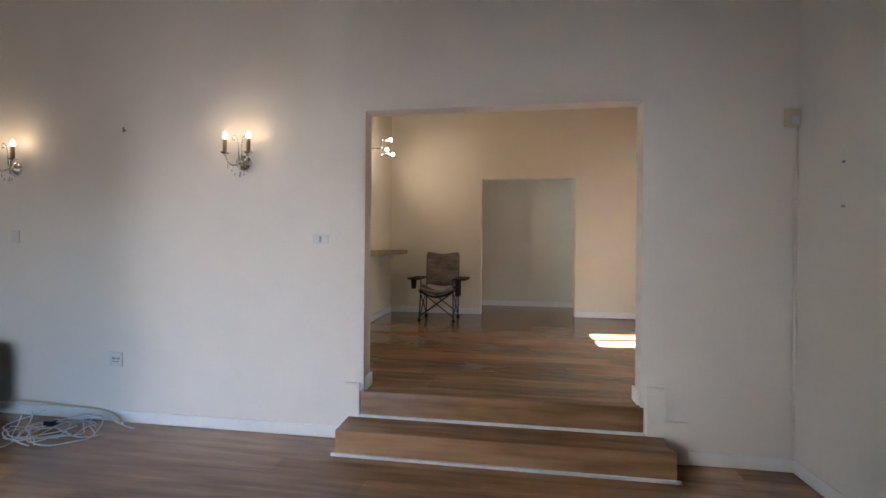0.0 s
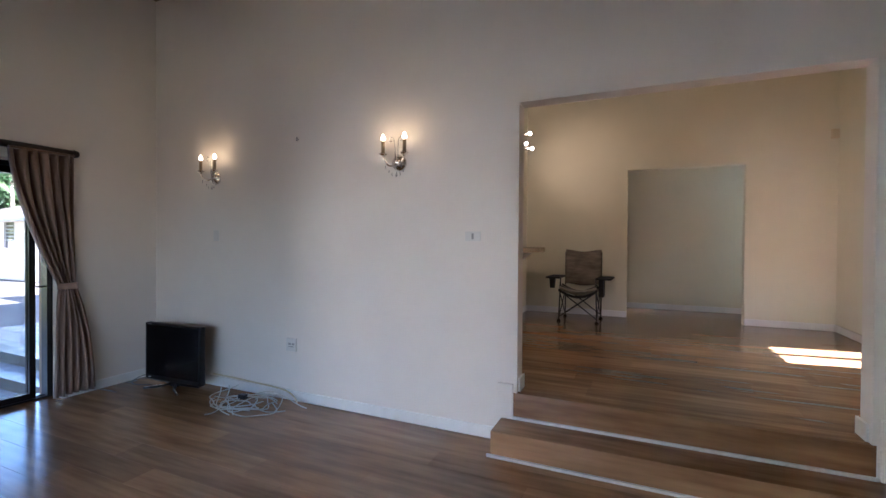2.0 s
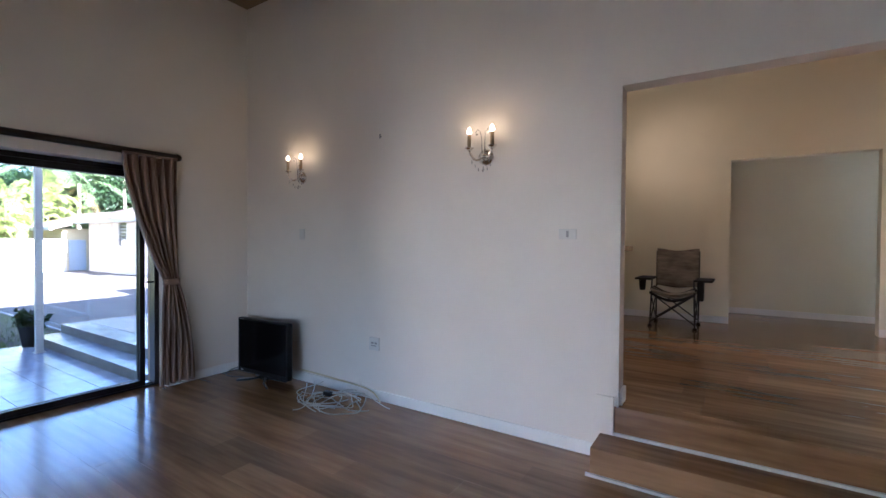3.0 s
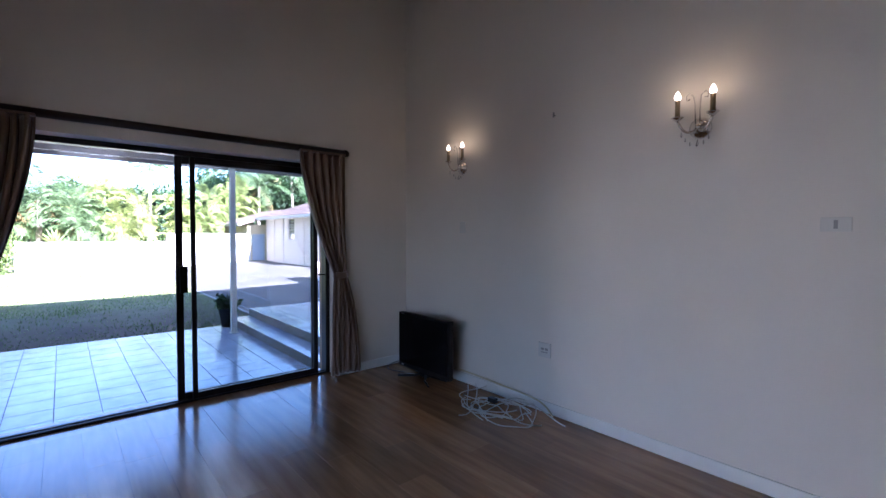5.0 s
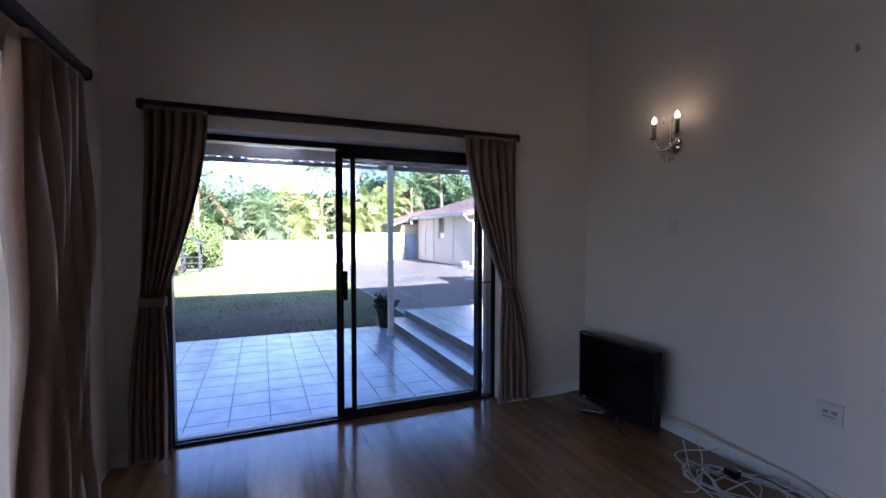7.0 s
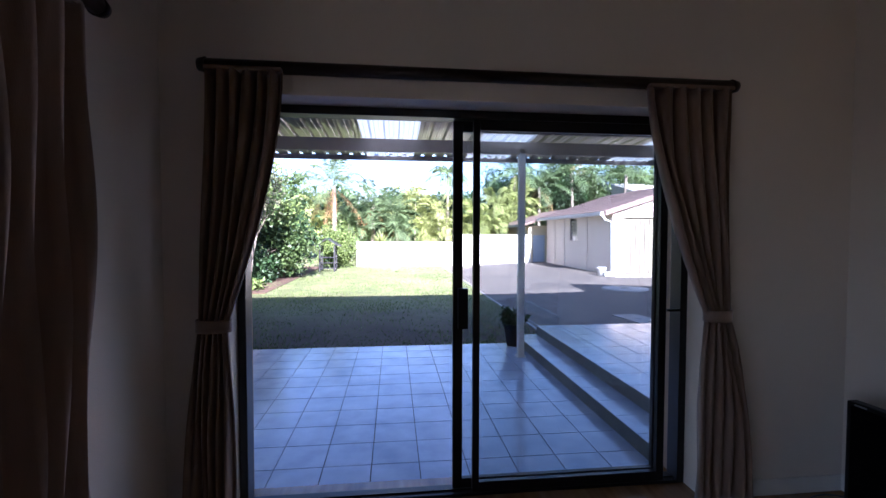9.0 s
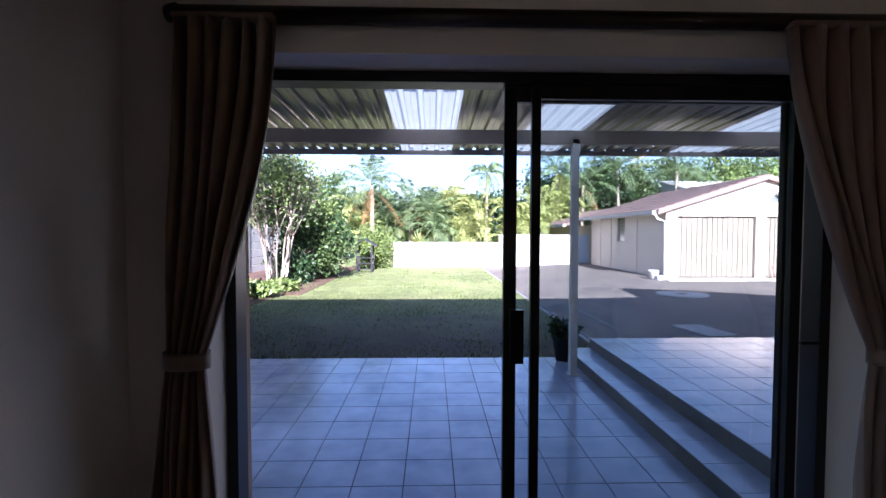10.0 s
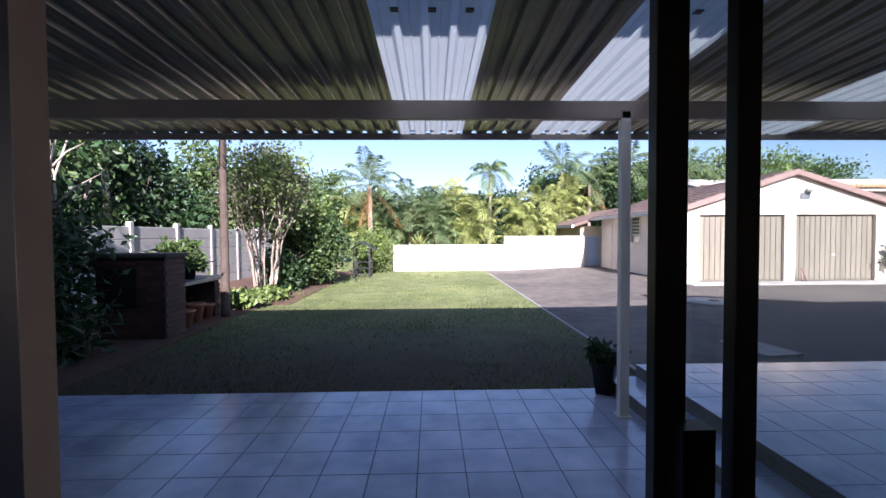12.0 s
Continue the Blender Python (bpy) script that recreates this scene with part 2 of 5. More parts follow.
def lathe(bm, profile, centre=(0, 0, 0), sides=20):
    """Turns (radius, height) pairs round the upright axis."""
    cx, cy, cz = centre
    rings = [[bm.verts.new((cx + r * math.cos(2 * math.pi * k / sides), cy + r * math.sin(2 * math.pi * k / sides), cz + z)) for k in range(sides)] for r, z in profile]
    for q0, q1 in zip(rings, rings[1:]):
        for k in range(sides):
            f = bm.faces.new((q0[k], q0[(k + 1) % sides], q1[(k + 1) % sides], q1[k]))
            f.smooth = True
    bm.faces.new(rings[0][::-1])
    bm.faces.new(rings[-1])
    return bm


def prism(bm, poly, axis, a, b):
    """Extrudes a polygon of pairs along axis 'x', 'y' or 'z' from a to b."""
    def place(p, w):
        return {"x": (w, p[0], p[1]), "y": (p[0], w, p[1]), "z": (p[0], p[1], w)}[axis]
    v0 = [bm.verts.new(place(p, a)) for p in poly]
    v1 = [bm.verts.new(place(p, b)) for p in poly]
    n = len(poly)
    for i in range(n):
        bm.faces.new((v0[i], v0[(i + 1) % n], v1[(i + 1) % n], v1[i]))
    bm.faces.new(v0[::-1])
    bm.faces.new(v1)
    return bm


def mesh_of(name, bm, material):
    bmesh.ops.recalc_face_normals(bm, faces=bm.faces)
    me = bpy.data.meshes.new(name)
    bm.to_mesh(me)
    bm.free()
    me.materials.append(material)
    return me


def part(name, bm, material, parent, label=""):
    ob = new(name, mesh_of(name, bm, material))
    ob.parent = parent
    return tagged(ob, label)


def thing(name, label, category, at=(0, 0, 0), rz=0, group="", kind=""):
    ob = new(name)
    ob.matrix_basis = pose(*at, 0, 0, rz)
    ob.empty_display_size = 0.05
    return tagged(ob, label, category, group, kind)


def solid(name, bm, material, label, category, group="", kind=""):
    return tagged(new(name, mesh_of(name, bm, material)), label, category, group, kind)


def structure(name, bm, material, label="", category=""):
    return solid(name, bm, material, label, category or name.split("_")[0], kind="structure")


# ---- rooms ----
XW, XE, YS, YN, H = -6.50, 0.45, -0.28, 3.375, 4.05
XO = -6.87                          # outer face of the west wall
YN2, UF = 3.52, 0.365              # far face of the stair wall, and the upper floor
XL, XR, YB = -3.36, 0.60, 7.37      # the upper room
OX0, OX1, OZ = -2.475, -0.505, 2.465  # opening over the steps
DY0, DY1, DZ = 0.0, 2.515, 2.14     # sliding door
SX0, SX1 = -5.40, -2.35              # glazed opening in the south wall
structure("wall_north", boxes((XW, OX0, YN, YN2, -0.2, 4.2), (XO, XW, YN, YN2, -0.2, 3.86), (OX1, XE + 0.25, YN, YN2, -0.2, 4.2), (OX0, OX1, YN, YN2, OZ, 4.2), (XL - 0.15, XE + 0.4, YN + 0.1, YN2, 4.2, 4.85)), PAINT, "white plastered wall with a wide opening above steps", "wall")
structure("wall_west", boxes((XO, XW, YS - 0.25, DY0, -0.2, 3.86), (XO, XW, DY1, YN, -0.2, 3.86), (XO, XW, DY0, DY1, DZ, 3.86), (-6.58, XW, YS - 0.25, YN, 3.86, 4.06)), PAINT, "white plastered wall around the sliding door", "wall")
structure("wall_south", boxes((XW, SX0, YS - 0.25, YS, -0.2, 4.06), (SX1, XE + 0.25, YS - 0.25, YS, -0.2, 4.2), (SX0, SX1, YS - 0.25, YS, 2.14, 4.06), (SX0, SX1, YS - 0.25, YS, -0.2, -0.01)), PAINT, "white plastered wall with a glazed opening", "wall")
structure("wall_east", boxes((XE, XE + 0.25, YS, YN, -0.2, 4.2)), PAINT, "white plastered end wall", "wall")
structure("ceiling", boxes((XW, XE, YS, YN, H, H + 0.03)), CEIL, "high unseen ceiling, dark brown to dim the upper walls", "ceiling")
structure("ceiling_upper", boxes((XL, XR, YN2, YB, 4.7, 4.82)), CEIL_CREAM, "cream painted ceiling of the upper room", "ceiling")
# upper room and passage behind
structure("wall_upper_left", boxes((XL - 0.15, XL, YN2, YB + 0.15, 0, 4.82)), PAINT_CREAM, "cream wall of the upper room", "wall")
WY0, WY1, WZ0, WZ1 = 5.36, 6.16, 0.42, 1.10
structure("wall_upper_right", boxes((XR, XR + 0.22, YN2, WY0, 0, 4.82), (XR, XR + 0.22, WY1, YB + 0.15, 0, 4.82), (XR, XR + 0.22, WY0, WY1, 0, WZ0), (XR, XR + 0.22, WY0, WY1, WZ1, 4.82)), PAINT_CREAM, "cream wall of the upper room with a low window", "wall")
NX0, NX1, NZ = -1.85, -0.38, 2.555
structure("wall_upper_back", boxes((XL, NX0, YB, YB + 0.15, 0, 4.82), (NX1, XR, YB, YB + 0.15, 0, 4.82), (NX0, NX1, YB, YB + 0.15, NZ, 4.82)), PAINT_CREAM, "cream back wall with a doorless opening", "wall")
PX1 = 1.2
structure("wall_passage", boxes((XL, PX1, 8.53, 8.68, 0, 3.1), (XL - 0.15, XL, YB + 0.15, 8.68, 0, 3.1)), PAINT_CREAM, "cream wall of the passage", "wall")
structure("wall_passage_end", boxes((PX1, PX1 + 0.15, YB + 0.15, 8.68, 0, 1.97), (PX1, PX1 + 0.15, YB + 0.15, 8.68, 2.40, 3.1), (XR + 0.22, PX1, YB, YB + 0.15, 0, 3.1)), PAINT, "unseen white end wall of the passage with an added light opening", "wall")
structure("ceiling_passage", boxes((XL, PX1 + 0.15, YB + 0.15, 8.68, 3.0, 3.1)), CEIL_CREAM, "cream passage ceiling", "ceiling")


def skirting(name, x0, x1, y0, y1, z0, h=0.09):
    bm = boxes((x0, x1, y0, y1, z0, z0 + h), bevel=0.004)
    return structure(name, bm, TRIM, "white painted skirting board", "baseboard")


skirting("baseboard_north", XW, -2.605, YN - 0.016, YN - 0.001, 0.002)
skirting("baseboard_north_right", -0.204, XE, YN - 0.016, YN - 0.001, 0.002)
skirting("baseboard_west", XW + 0.001, XW + 0.016, DY1 + 0.03, YN - 0.017, 0.002)
skirting("baseboard_west_left", XW + 0.001, XW + 0.016, YS, DY0 - 0.03, 0.002)
skirting("baseboard_east", XE - 0.016, XE - 0.001, YS, YN - 0.017, 0.002)
skirting("baseboard_upper_left", XL + 0.001, XL + 0.016, YN2, YB - 0.017, UF + 0.002)
skirting("baseboard_upper_back", XL, NX0, YB - 0.016, YB - 0.001, UF + 0.002)
skirting("baseboard_upper_back_right", NX1, XR, YB - 0.016, YB - 0.001, UF + 0.002)
skirting("baseboard_upper_right", XR - 0.016, XR - 0.001, YN2, YB - 0.017, UF + 0.002)
skirting("baseboard_passage", XL, PX1, 8.514, 8.529, UF + 0.002)
skirting("baseboard_jamb_left", OX0 + 0.001, OX0 + 0.017, YN + 0.03, YN2 + 0.02, UF + 0.002, 0.10)
skirting("baseboard_jamb_right", OX1 - 0.017, OX1 - 0.001, YN + 0.03, YN2 + 0.02, UF + 0.002, 0.10)
# raised plaster blocks beside the opening
structure("trim_block_left", boxes((-2.615, -2.50, YN - 0.028, YN - 0.001, 0.178, 0.43), bevel=0.004), PAINT, "raised plaster block beside the steps", "trim")
structure("trim_block_right", boxes((-0.473, -0.355, YN - 0.03, YN - 0.001, 0.178, 0.51), bevel=0.004), PAINT, "raised plaster block beside the steps", "trim")
structure("trim_block_low", boxes((-0.354, -0.205, YN - 0.022, YN - 0.001, 0.0, 0.285), bevel=0.004), PAINT, "low plaster block at the foot of the steps", "trim")

# steps
steps = thing("stair_steps", "two wooden laminate steps with white beading", "steps", kind="structure")
T1 = 0.175
UX0, UX1 = -2.513, -0.487       # the upper riser runs a little past the jambs
bm = bmesh.new()
prism(bm, [(-2.585, 3.372), (-2.585, 3.10), (-0.365, 3.10), (-0.365, 3.372)], "z", 0.001, T1)
part("lower_step", bm, PLANK, steps)
part("upper_step", boxes((UX0, UX1, YN - 0.004, YN2, 0.0, UF - 0.001)), PLANK, steps)
part("lower_bead", boxes((-2.61, -0.34, 3.078, 3.098, 0.002, 0.022), bevel=0.005), BEAD, steps, "white quarter-round bead")
part("upper_bead", boxes((UX0 - 0.02, UX1 + 0.01, YN - 0.024, YN - 0.005, T1 + 0.001, T1 + 0.021), bevel=0.005), BEAD, steps, "white quarter-round bead")


# sliding doors
def sliding_door(name, along, a0, a1, split, plane, label, opened):
    """A dark aluminium sliding door; along 'y' in the west wall or 'x' in the south wall."""
    d = thing(name, label, "sliding door", kind="structure")

    def bar(n, a, b, z0, z1, off0, off1, material=BRONZE, lab=""):
        dims = (plane + off0, plane + off1, a, b, z0, z1) if along == "y" else (a, b, plane + off0, plane + off1, z0, z1)
        return part(n, boxes(dims, bevel=0.003 if material is BRONZE else 0), material, d, lab)
    bar("frame_jamb", a0 + 0.002, a0 + 0.045, 0.002, DZ - 0.002, -0.05, 0.05)
    bar("frame_jamb", a1 - 0.045, a1 - 0.002, 0.002, DZ - 0.002, -0.05, 0.05)
    bar("frame_head", a0 + 0.045, a1 - 0.045, DZ - 0.045, DZ - 0.002, -0.05, 0.05)
    bar("frame_sill", a0 + 0.045, a1 - 0.045, 0.002, 0.018, -0.05, 0.05)
    bar("track", a0 + 0.045, a1 - 0.045, 0.018, 0.026, 0.01, 0.016)
    # fixed pane on the far side, sliding leaf on the near side
    for nm, s0, s1, o0, o1 in (("leaf", split - 0.013, a1 - 0.125, -0.040, -0.008), ("leaf", split + 0.093, a1 - 0.125, 0.008, 0.040)):
        wide = 0.038 if o0 > 0 else 0.055
        bar("stile", s0, s0 + wide, 0.019, DZ - 0.046, o0, o1)
        bar("stile", s1 - 0.045, s1, 0.019, DZ - 0.046, o0, o1)
        bar("bottom_rail", s0 + wide, s1 - 0.045, 0.019, 0.072, o0, o1)
        bar("top_rail", s0 + wide, s1 - 0.045, DZ - 0.105, DZ - 0.046, o0, o1)
        mid = (o0 + o1) / 2
        g = bar("glass_pane", s0 + wide, s1 - 0.045, 0.072, DZ - 0.105, mid - 0.003, mid + 0.003, GLASS, "clear glass pane")
        g.visible_shadow = False
    if not opened:
        g = bar("glass_pane", a0 + 0.045, split - 0.022, 0.03, DZ - 0.046, 0.02, 0.026, GLASS, "clear glass pane")
        g.visible_shadow = False
    bar("lock_handle", split + 0.012, split + 0.066, 0.94, 1.165, -0.007, 0.036, BLACKPL, "black lock and pull handle")
    bar("latch", a1 - 0.125, a1 - 0.05, 1.02, 1.034, 0.041, 0.055, BLACKPL, "small black latch")
    return d


sliding_door("door_1", "y", DY0, DY1, 1.155, -6.71, "dark bronze aluminium sliding door standing half open", True)
sliding_door("window_south", "x", SX0, SX1, -3.95, YS - 0.16, "dark aluminium glazed sliding door, shut", False)
structure("threshold", boxes((XO, XW - 0.002, DY0, DY1, -0.19, -0.001)), PLANK, "wooden threshold under the sliding door", "threshold")
structure("reveal_trim", boxes((XO - 0.003, -6.765, DY0 + 0.001, DY0 + 0.012, 0.002, DZ - 0.002), (XO - 0.003, -6.765, DY1 - 0.012, DY1 - 0.001, 0.002, DZ - 0.002)), SHADEPLASTER, "cream plastered outer reveal with its shadow in the colour", "trim")
# low window of the upper room, unseen; height and mullion shape the sun patch
lw = thing("window_upper", "unseen white-framed opening, kept low to shape the sun patch", "window", kind="structure")
part("frame", boxes((XR + 0.1, XR + 0.14, WY0, WY1, WZ0, WZ0 + 0.04), (XR + 0.1, XR + 0.14, WY0, WY1, WZ1 - 0.04, WZ1), (XR + 0.1, XR + 0.14, WY0, WY0 + 0.04, WZ0, WZ1), (XR + 0.1, XR + 0.14, WY1 - 0.04, WY1, WZ0, WZ1)), TRIM, lw)
part("mullion", boxes((XR + 0.1, XR + 0.14, (WY0 + WY1) / 2 - 0.045, (WY0 + WY1) / 2 + 0.045, WZ0 + 0.04, WZ1 - 0.04)), TRIM, lw)
# added opening out of view, sized to brighten the passage
pwin = thing("window_passage", "unseen frosted opening added to light the passage", "window", kind="structure")
part("frosted_pane", boxes((PX1 + 0.06, PX1 + 0.07, YB + 0.15, 8.53, 1.97, 2.40)), CLEARSHEET, pwin)


# ---- things in the living room ----
def drape(name, label, along, top, tie, bottom, plane, folds, z_top=2.215, z_tie=1.04, z_bot=0.05, amp=0.035, band=True):
    """A hanging curtain; top, tie and bottom are its (left, right) edges along the wall."""
    c = thing(name, label, "curtain", group="tied curtains" if band else "")
    bm = bmesh.new()
    nu, nv = folds * 8, 40
    grid = []
    for j in range(nv + 1):
        z = z_top + (z_bot - z_top) * j / nv
        if z > z_tie:
            k = (z_top - z) / (z_top - z_tie)
            k = max(0.0, k) ** 1.6
            e0, e1 = (top[i] + (tie[i] - top[i]) * k for i in (0, 1))
        else:
            k = (z_tie - z) / (z_tie - z_bot)
            k = 1 - max(0.0, 1 - k) ** 2.2
            e0, e1 = (tie[i] + (bottom[i] - tie[i]) * k for i in (0, 1))
        row = []
        for i in range(nu + 1):
            u = i / nu
            ph = 2 * math.pi * folds * u
            squeeze = 0.55 + 0.45 * min(1, abs(z - z_tie) / 0.5) if band else 1
            d = amp * squeeze * (math.sin(ph) + 0.35 * math.sin(2.1 * ph + 3 * z)) + 0.012 * math.sin(5 * z + 9 * u)
            a = e0 + (e1 - e0) * (u + 0.012 * math.sin(ph * 0.5 + 4 * z))
            row.append(bm.verts.new((plane + d, a, z) if along == "y" else (a, plane + d, z)))
        grid.append(row)
    for j in range(nv):
        for i in range(nu):
            f = bm.faces.new((grid[j][i], grid[j][i + 1], grid[j + 1][i + 1], grid[j + 1][i]))
            f.smooth = True
    cl = part("cloth", bm, CLOTH, c)
    so = cl.modifiers.new("thickness", "SOLIDIFY")
    so.thickness = 0.004
    hd = boxes((plane - 0.03, plane + 0.03, top[0], top[1], z_top - 0.005, z_top + 0.015), bevel=0.006) if along == "y" else boxes((top[0], top[1], plane - 0.03, plane + 0.03, z_top - 0.005, z_top + 0.015), bevel=0.006)
    part("heading_tape", hd, CLOTH, c)
    if band:
        w0, w1 = tie[0] - 0.015, tie[1] + 0.015
        bmb = bmesh.new()
        pts = [((w0 + w1) / 2 + (w1 - w0) / 2 * math.cos(a), plane + 0.05 * math.sin(a)) for a in [2 * math.pi * i / 16 for i in range(16)]]
        rings = [[bmb.verts.new((q, p, z_tie + dz) if along == "y" else (p, q, z_tie + dz)) for p, q in pts] for dz in (-0.03, -0.01, 0.015, 0.03)]
        for r0, r1 in zip(rings, rings[1:]):
            for i in range(16):
                bmb.faces.new((r0[i], r0[(i + 1) % 16], r1[(i + 1) % 16], r1[i])).smooth = True
        b = part("tie_band", bmb, CLOTH, c, "fabric tie-back band")
        b.modifiers.new("thickness", "SOLIDIFY").thickness = 0.005
    return c


drape("curtain", "taupe pleated curtain tied back beside the sliding door", "y", (-0.04, 0.30), (-0.085, 0.045), (-0.16, 0.062), -6.415, 6)
drape("curtain", "taupe pleated curtain tied back near the television", "y", (2.10, 2.56), (2.45, 2.575), (2.40, 2.74), -6.415, 6)
drape("curtain", "long taupe curtain hanging loose at the south window", "x", (-5.80, -5.28), (-5.77, -5.26), (-5.80, -5.20), -0.185, 5, 2.18, 1.1, 0.03, 0.05, False)


def rod(name, p0, p1, label):
    r = thing(name, label, "curtain rod", group="curtain rods")
    p0, p1 = Vector(p0), Vector(p1)
    d = (p1 - p0).normalized()
    part("pole", tube(bmesh.new(), [p0, p1], 0.03, 14), RODWOOD, r)
    for p, s in ((p0, -1), (p1, 1)):
        part("end_cap", tube(bmesh.new(), [p + d * s * 0.0, p + d * s * 0.02, p + d * s * 0.035], 0.036, 14, r_end=0.028), RODWOOD, r)
    side = Vector((-1, 0, 0)) if abs(d.y) > 0.5 else Vector((0, -1, 0))
    reach = 0.06 if abs(d.y) > 0.5 else 0.10
    for k in (0.06, 0.94):
        p = p0.lerp(p1, k)
        part("bracket", tube(bmesh.new(), [p, p + side * reach], 0.014, 8), RODWOOD, r)
    return r


rod("curtain_rod", (-6.44, -0.045, 2.245), (-6.44, 2.575, 2.245), "dark stained wooden curtain rod over the sliding door")
rod("curtain_rod", (-5.90, -0.18, 2.235), (-2.2, -0.18, 2.235), "dark stained wooden curtain rod over the south window")


def wall_light(x, z, label):
    s = thing("wall_light", label, "wall light", (x, YN, z), group="twin candle wall lights")
    bm = bmesh.new()
    lathe(bm, [(0.001, 0), (0.064, 0), (0.062, 0.012), (0.045, 0.020), (0.03, 0.035), (0.016, 0.055), (0.001, 0.058)], sides=20)
    bmesh.ops.rotate(bm, verts=bm.verts, cent=(0, 0, 0), matrix=Matrix.Rotation(radians(90), 3, "X"))
    part("back_plate", bm, CHROME, s, "round chrome back plate")
    for sx in (-1, 1):
        pts = []
        for i in range(13):
            k = i / 12
            pts.append((sx * 0.097 * k, -0.045 - 0.055 * math.sin(k * 1.57), -0.005 - 0.045 * math.sin(k * math.pi * 0.8) + 0.075 * k * k))
        part("arm", tube(bmesh.new(), pts, 0.0075, 8), CHROME, s)
        cx, cy, cz = sx * 0.097, -0.10, 0.055
        part("drip_cup", lathe(bmesh.new(), [(0.008, -0.016), (0.032, 0.004), (0.035, 0.010), (0.015, 0.012)], (cx, cy, cz)), CHROME, s)
        part("candle_sleeve", lathe(bmesh.new(), [(0.0145, 0.0), (0.0145, 0.098), (0.009, 0.101)], (cx, cy, cz + 0.012)), SLEEVE, s, "brass-tinted chrome candle sleeve")
        part("bulb", lathe(bmesh.new(), [(0.009, 0.0), (0.018, 0.011), (0.019, 0.022), (0.012, 0.042), (0.003, 0.056)], (cx, cy, cz + 0.112), 14), BULB, s, "lit candle bulb")
        part("crystal_drop", lathe(bmesh.new(), [(0.001, -0.045), (0.006, -0.035), (0.001, -0.012)], (cx * 0.75, cy, cz - 0.07), 6), CRYSTAL, s)
        pl = bpy.data.lights.new("candle_glow", "POINT")
        pl.energy, pl.color, pl.shadow_soft_size = 0.018, (1.0, 0.68, 0.29), 0.02
        lo = new("candle_glow", pl)
        lo.location = (x + cx, YN + cy - 0.05, z + cz + 0.20)
    part("crystal_drop", lathe(bmesh.new(), [(0.001, -0.05), (0.008, -0.036), (0.001, -0.01)], (0, -0.05, -0.065), 6), CRYSTAL, s)
    for k in range(5):
        a = radians(-150 + 30 * k)
        part("crystal_drop", lathe(bmesh.new(), [(0.001, -0.03), (0.006, -0.02), (0.001, -0.004)], (0.075 * math.cos(a), -0.06, 0.075 * math.sin(a) - 0.015), 6), CRYSTAL, s)
    for sx in (-1, 1):
        pts = [(sx * 0.012, -0.05, 0.02), (sx * 0.014, -0.055, 0.13), (sx * 0.022, -0.06, 0.185), (sx * 0.045, -0.062, 0.205), (sx * 0.062, -0.062, 0.188), (sx * 0.056, -0.062, 0.165), (sx * 0.042, -0.062, 0.170)]
        part("scroll", tube(bmesh.new(), pts, 0.004, 6), CRYSTAL, s, "clear curled glass scroll")
    return s


wall_light(-5.568, 2.086, "chrome twin candle wall light, lit, with crystal drops, near the corner")
wall_light(-3.459, 2.094, "chrome twin candle wall light, lit, with crystal drops, beside the opening")


def plate(name, x, z, w, h, label, marks):
    p = thing(name, label, name.replace("_", " "), (x, YN, z))
    part("cover", boxes((-w / 2, w / 2, -0.010, -0.001, -h / 2, h / 2), bevel=0.003), PLASTIC, p)
    for nm, (a, b, c, d), m in marks:
        part(nm, boxes((a, b, -0.014, -0.0101, c, d)), m, p)
    return p


plate("wall_socket", -4.583, 0.508, 0.118, 0.118, "white square double wall socket", [("rocker", (-0.03, -0.005, 0.0, 0.016), GREY), ("rocker", (0.01, 0.035, 0.0, 0.016), GREY), ("label_bar", (-0.03, 0.03, -0.02, -0.014), GREY)])
plate("light_switch", -2.822, 1.502, 0.122, 0.072, "white rectangular light switch with a single rocker", [("rocker", (-0.008, 0.008, -0.022, 0.022), GREY)])
plate("blank_plate", -5.562, 1.509, 0.075, 0.11, "painted-over blank cover plate", [])
nail = thing("nail", "small dark nail in the plastered wall", "nail", (-4.512, YN, 2.378))
part("shank", tube(bmesh.new(), [(0, 0, 0), (0, -0.02, 0.005)], 0.004, 8), GREY, nail)
part("head", boxes((-0.008, 0.008, -0.024, -0.019, -0.017, 0.022), bevel=0.002), GREY, nail)

# alarm sensor and cable trunking in the corner
al = thing("alarm_sensor", "yellowed plastic motion sensor in the corner", "alarm sensor", (0.385, 3.325, 2.30), 20)
part("housing", boxes((-0.045, 0.045, -0.02, 0.025, -0.06, 0.06), bevel=0.012), CREAMPL, al)
part("lens", boxes((-0.03, 0.03, -0.026, -0.019, -0.045, 0.005), bevel=0.003), PLASTIC, al)
tk = solid("cable_trunking", boxes((0.418, 0.434, 3.345, 3.358, 0.09, 2.26), bevel=0.002), PAINT, "thin painted cable trunking running down the corner", "trunking")
for z in (1.95, 1.70):
    mk = solid("wall_plug", tube(bmesh.new(), [(XE, 2.97, z), (XE - 0.010, 2.97, z)], 0.008, 10), GREY, "small grey wall plug in the end wall", "wall plug", "wall plugs")

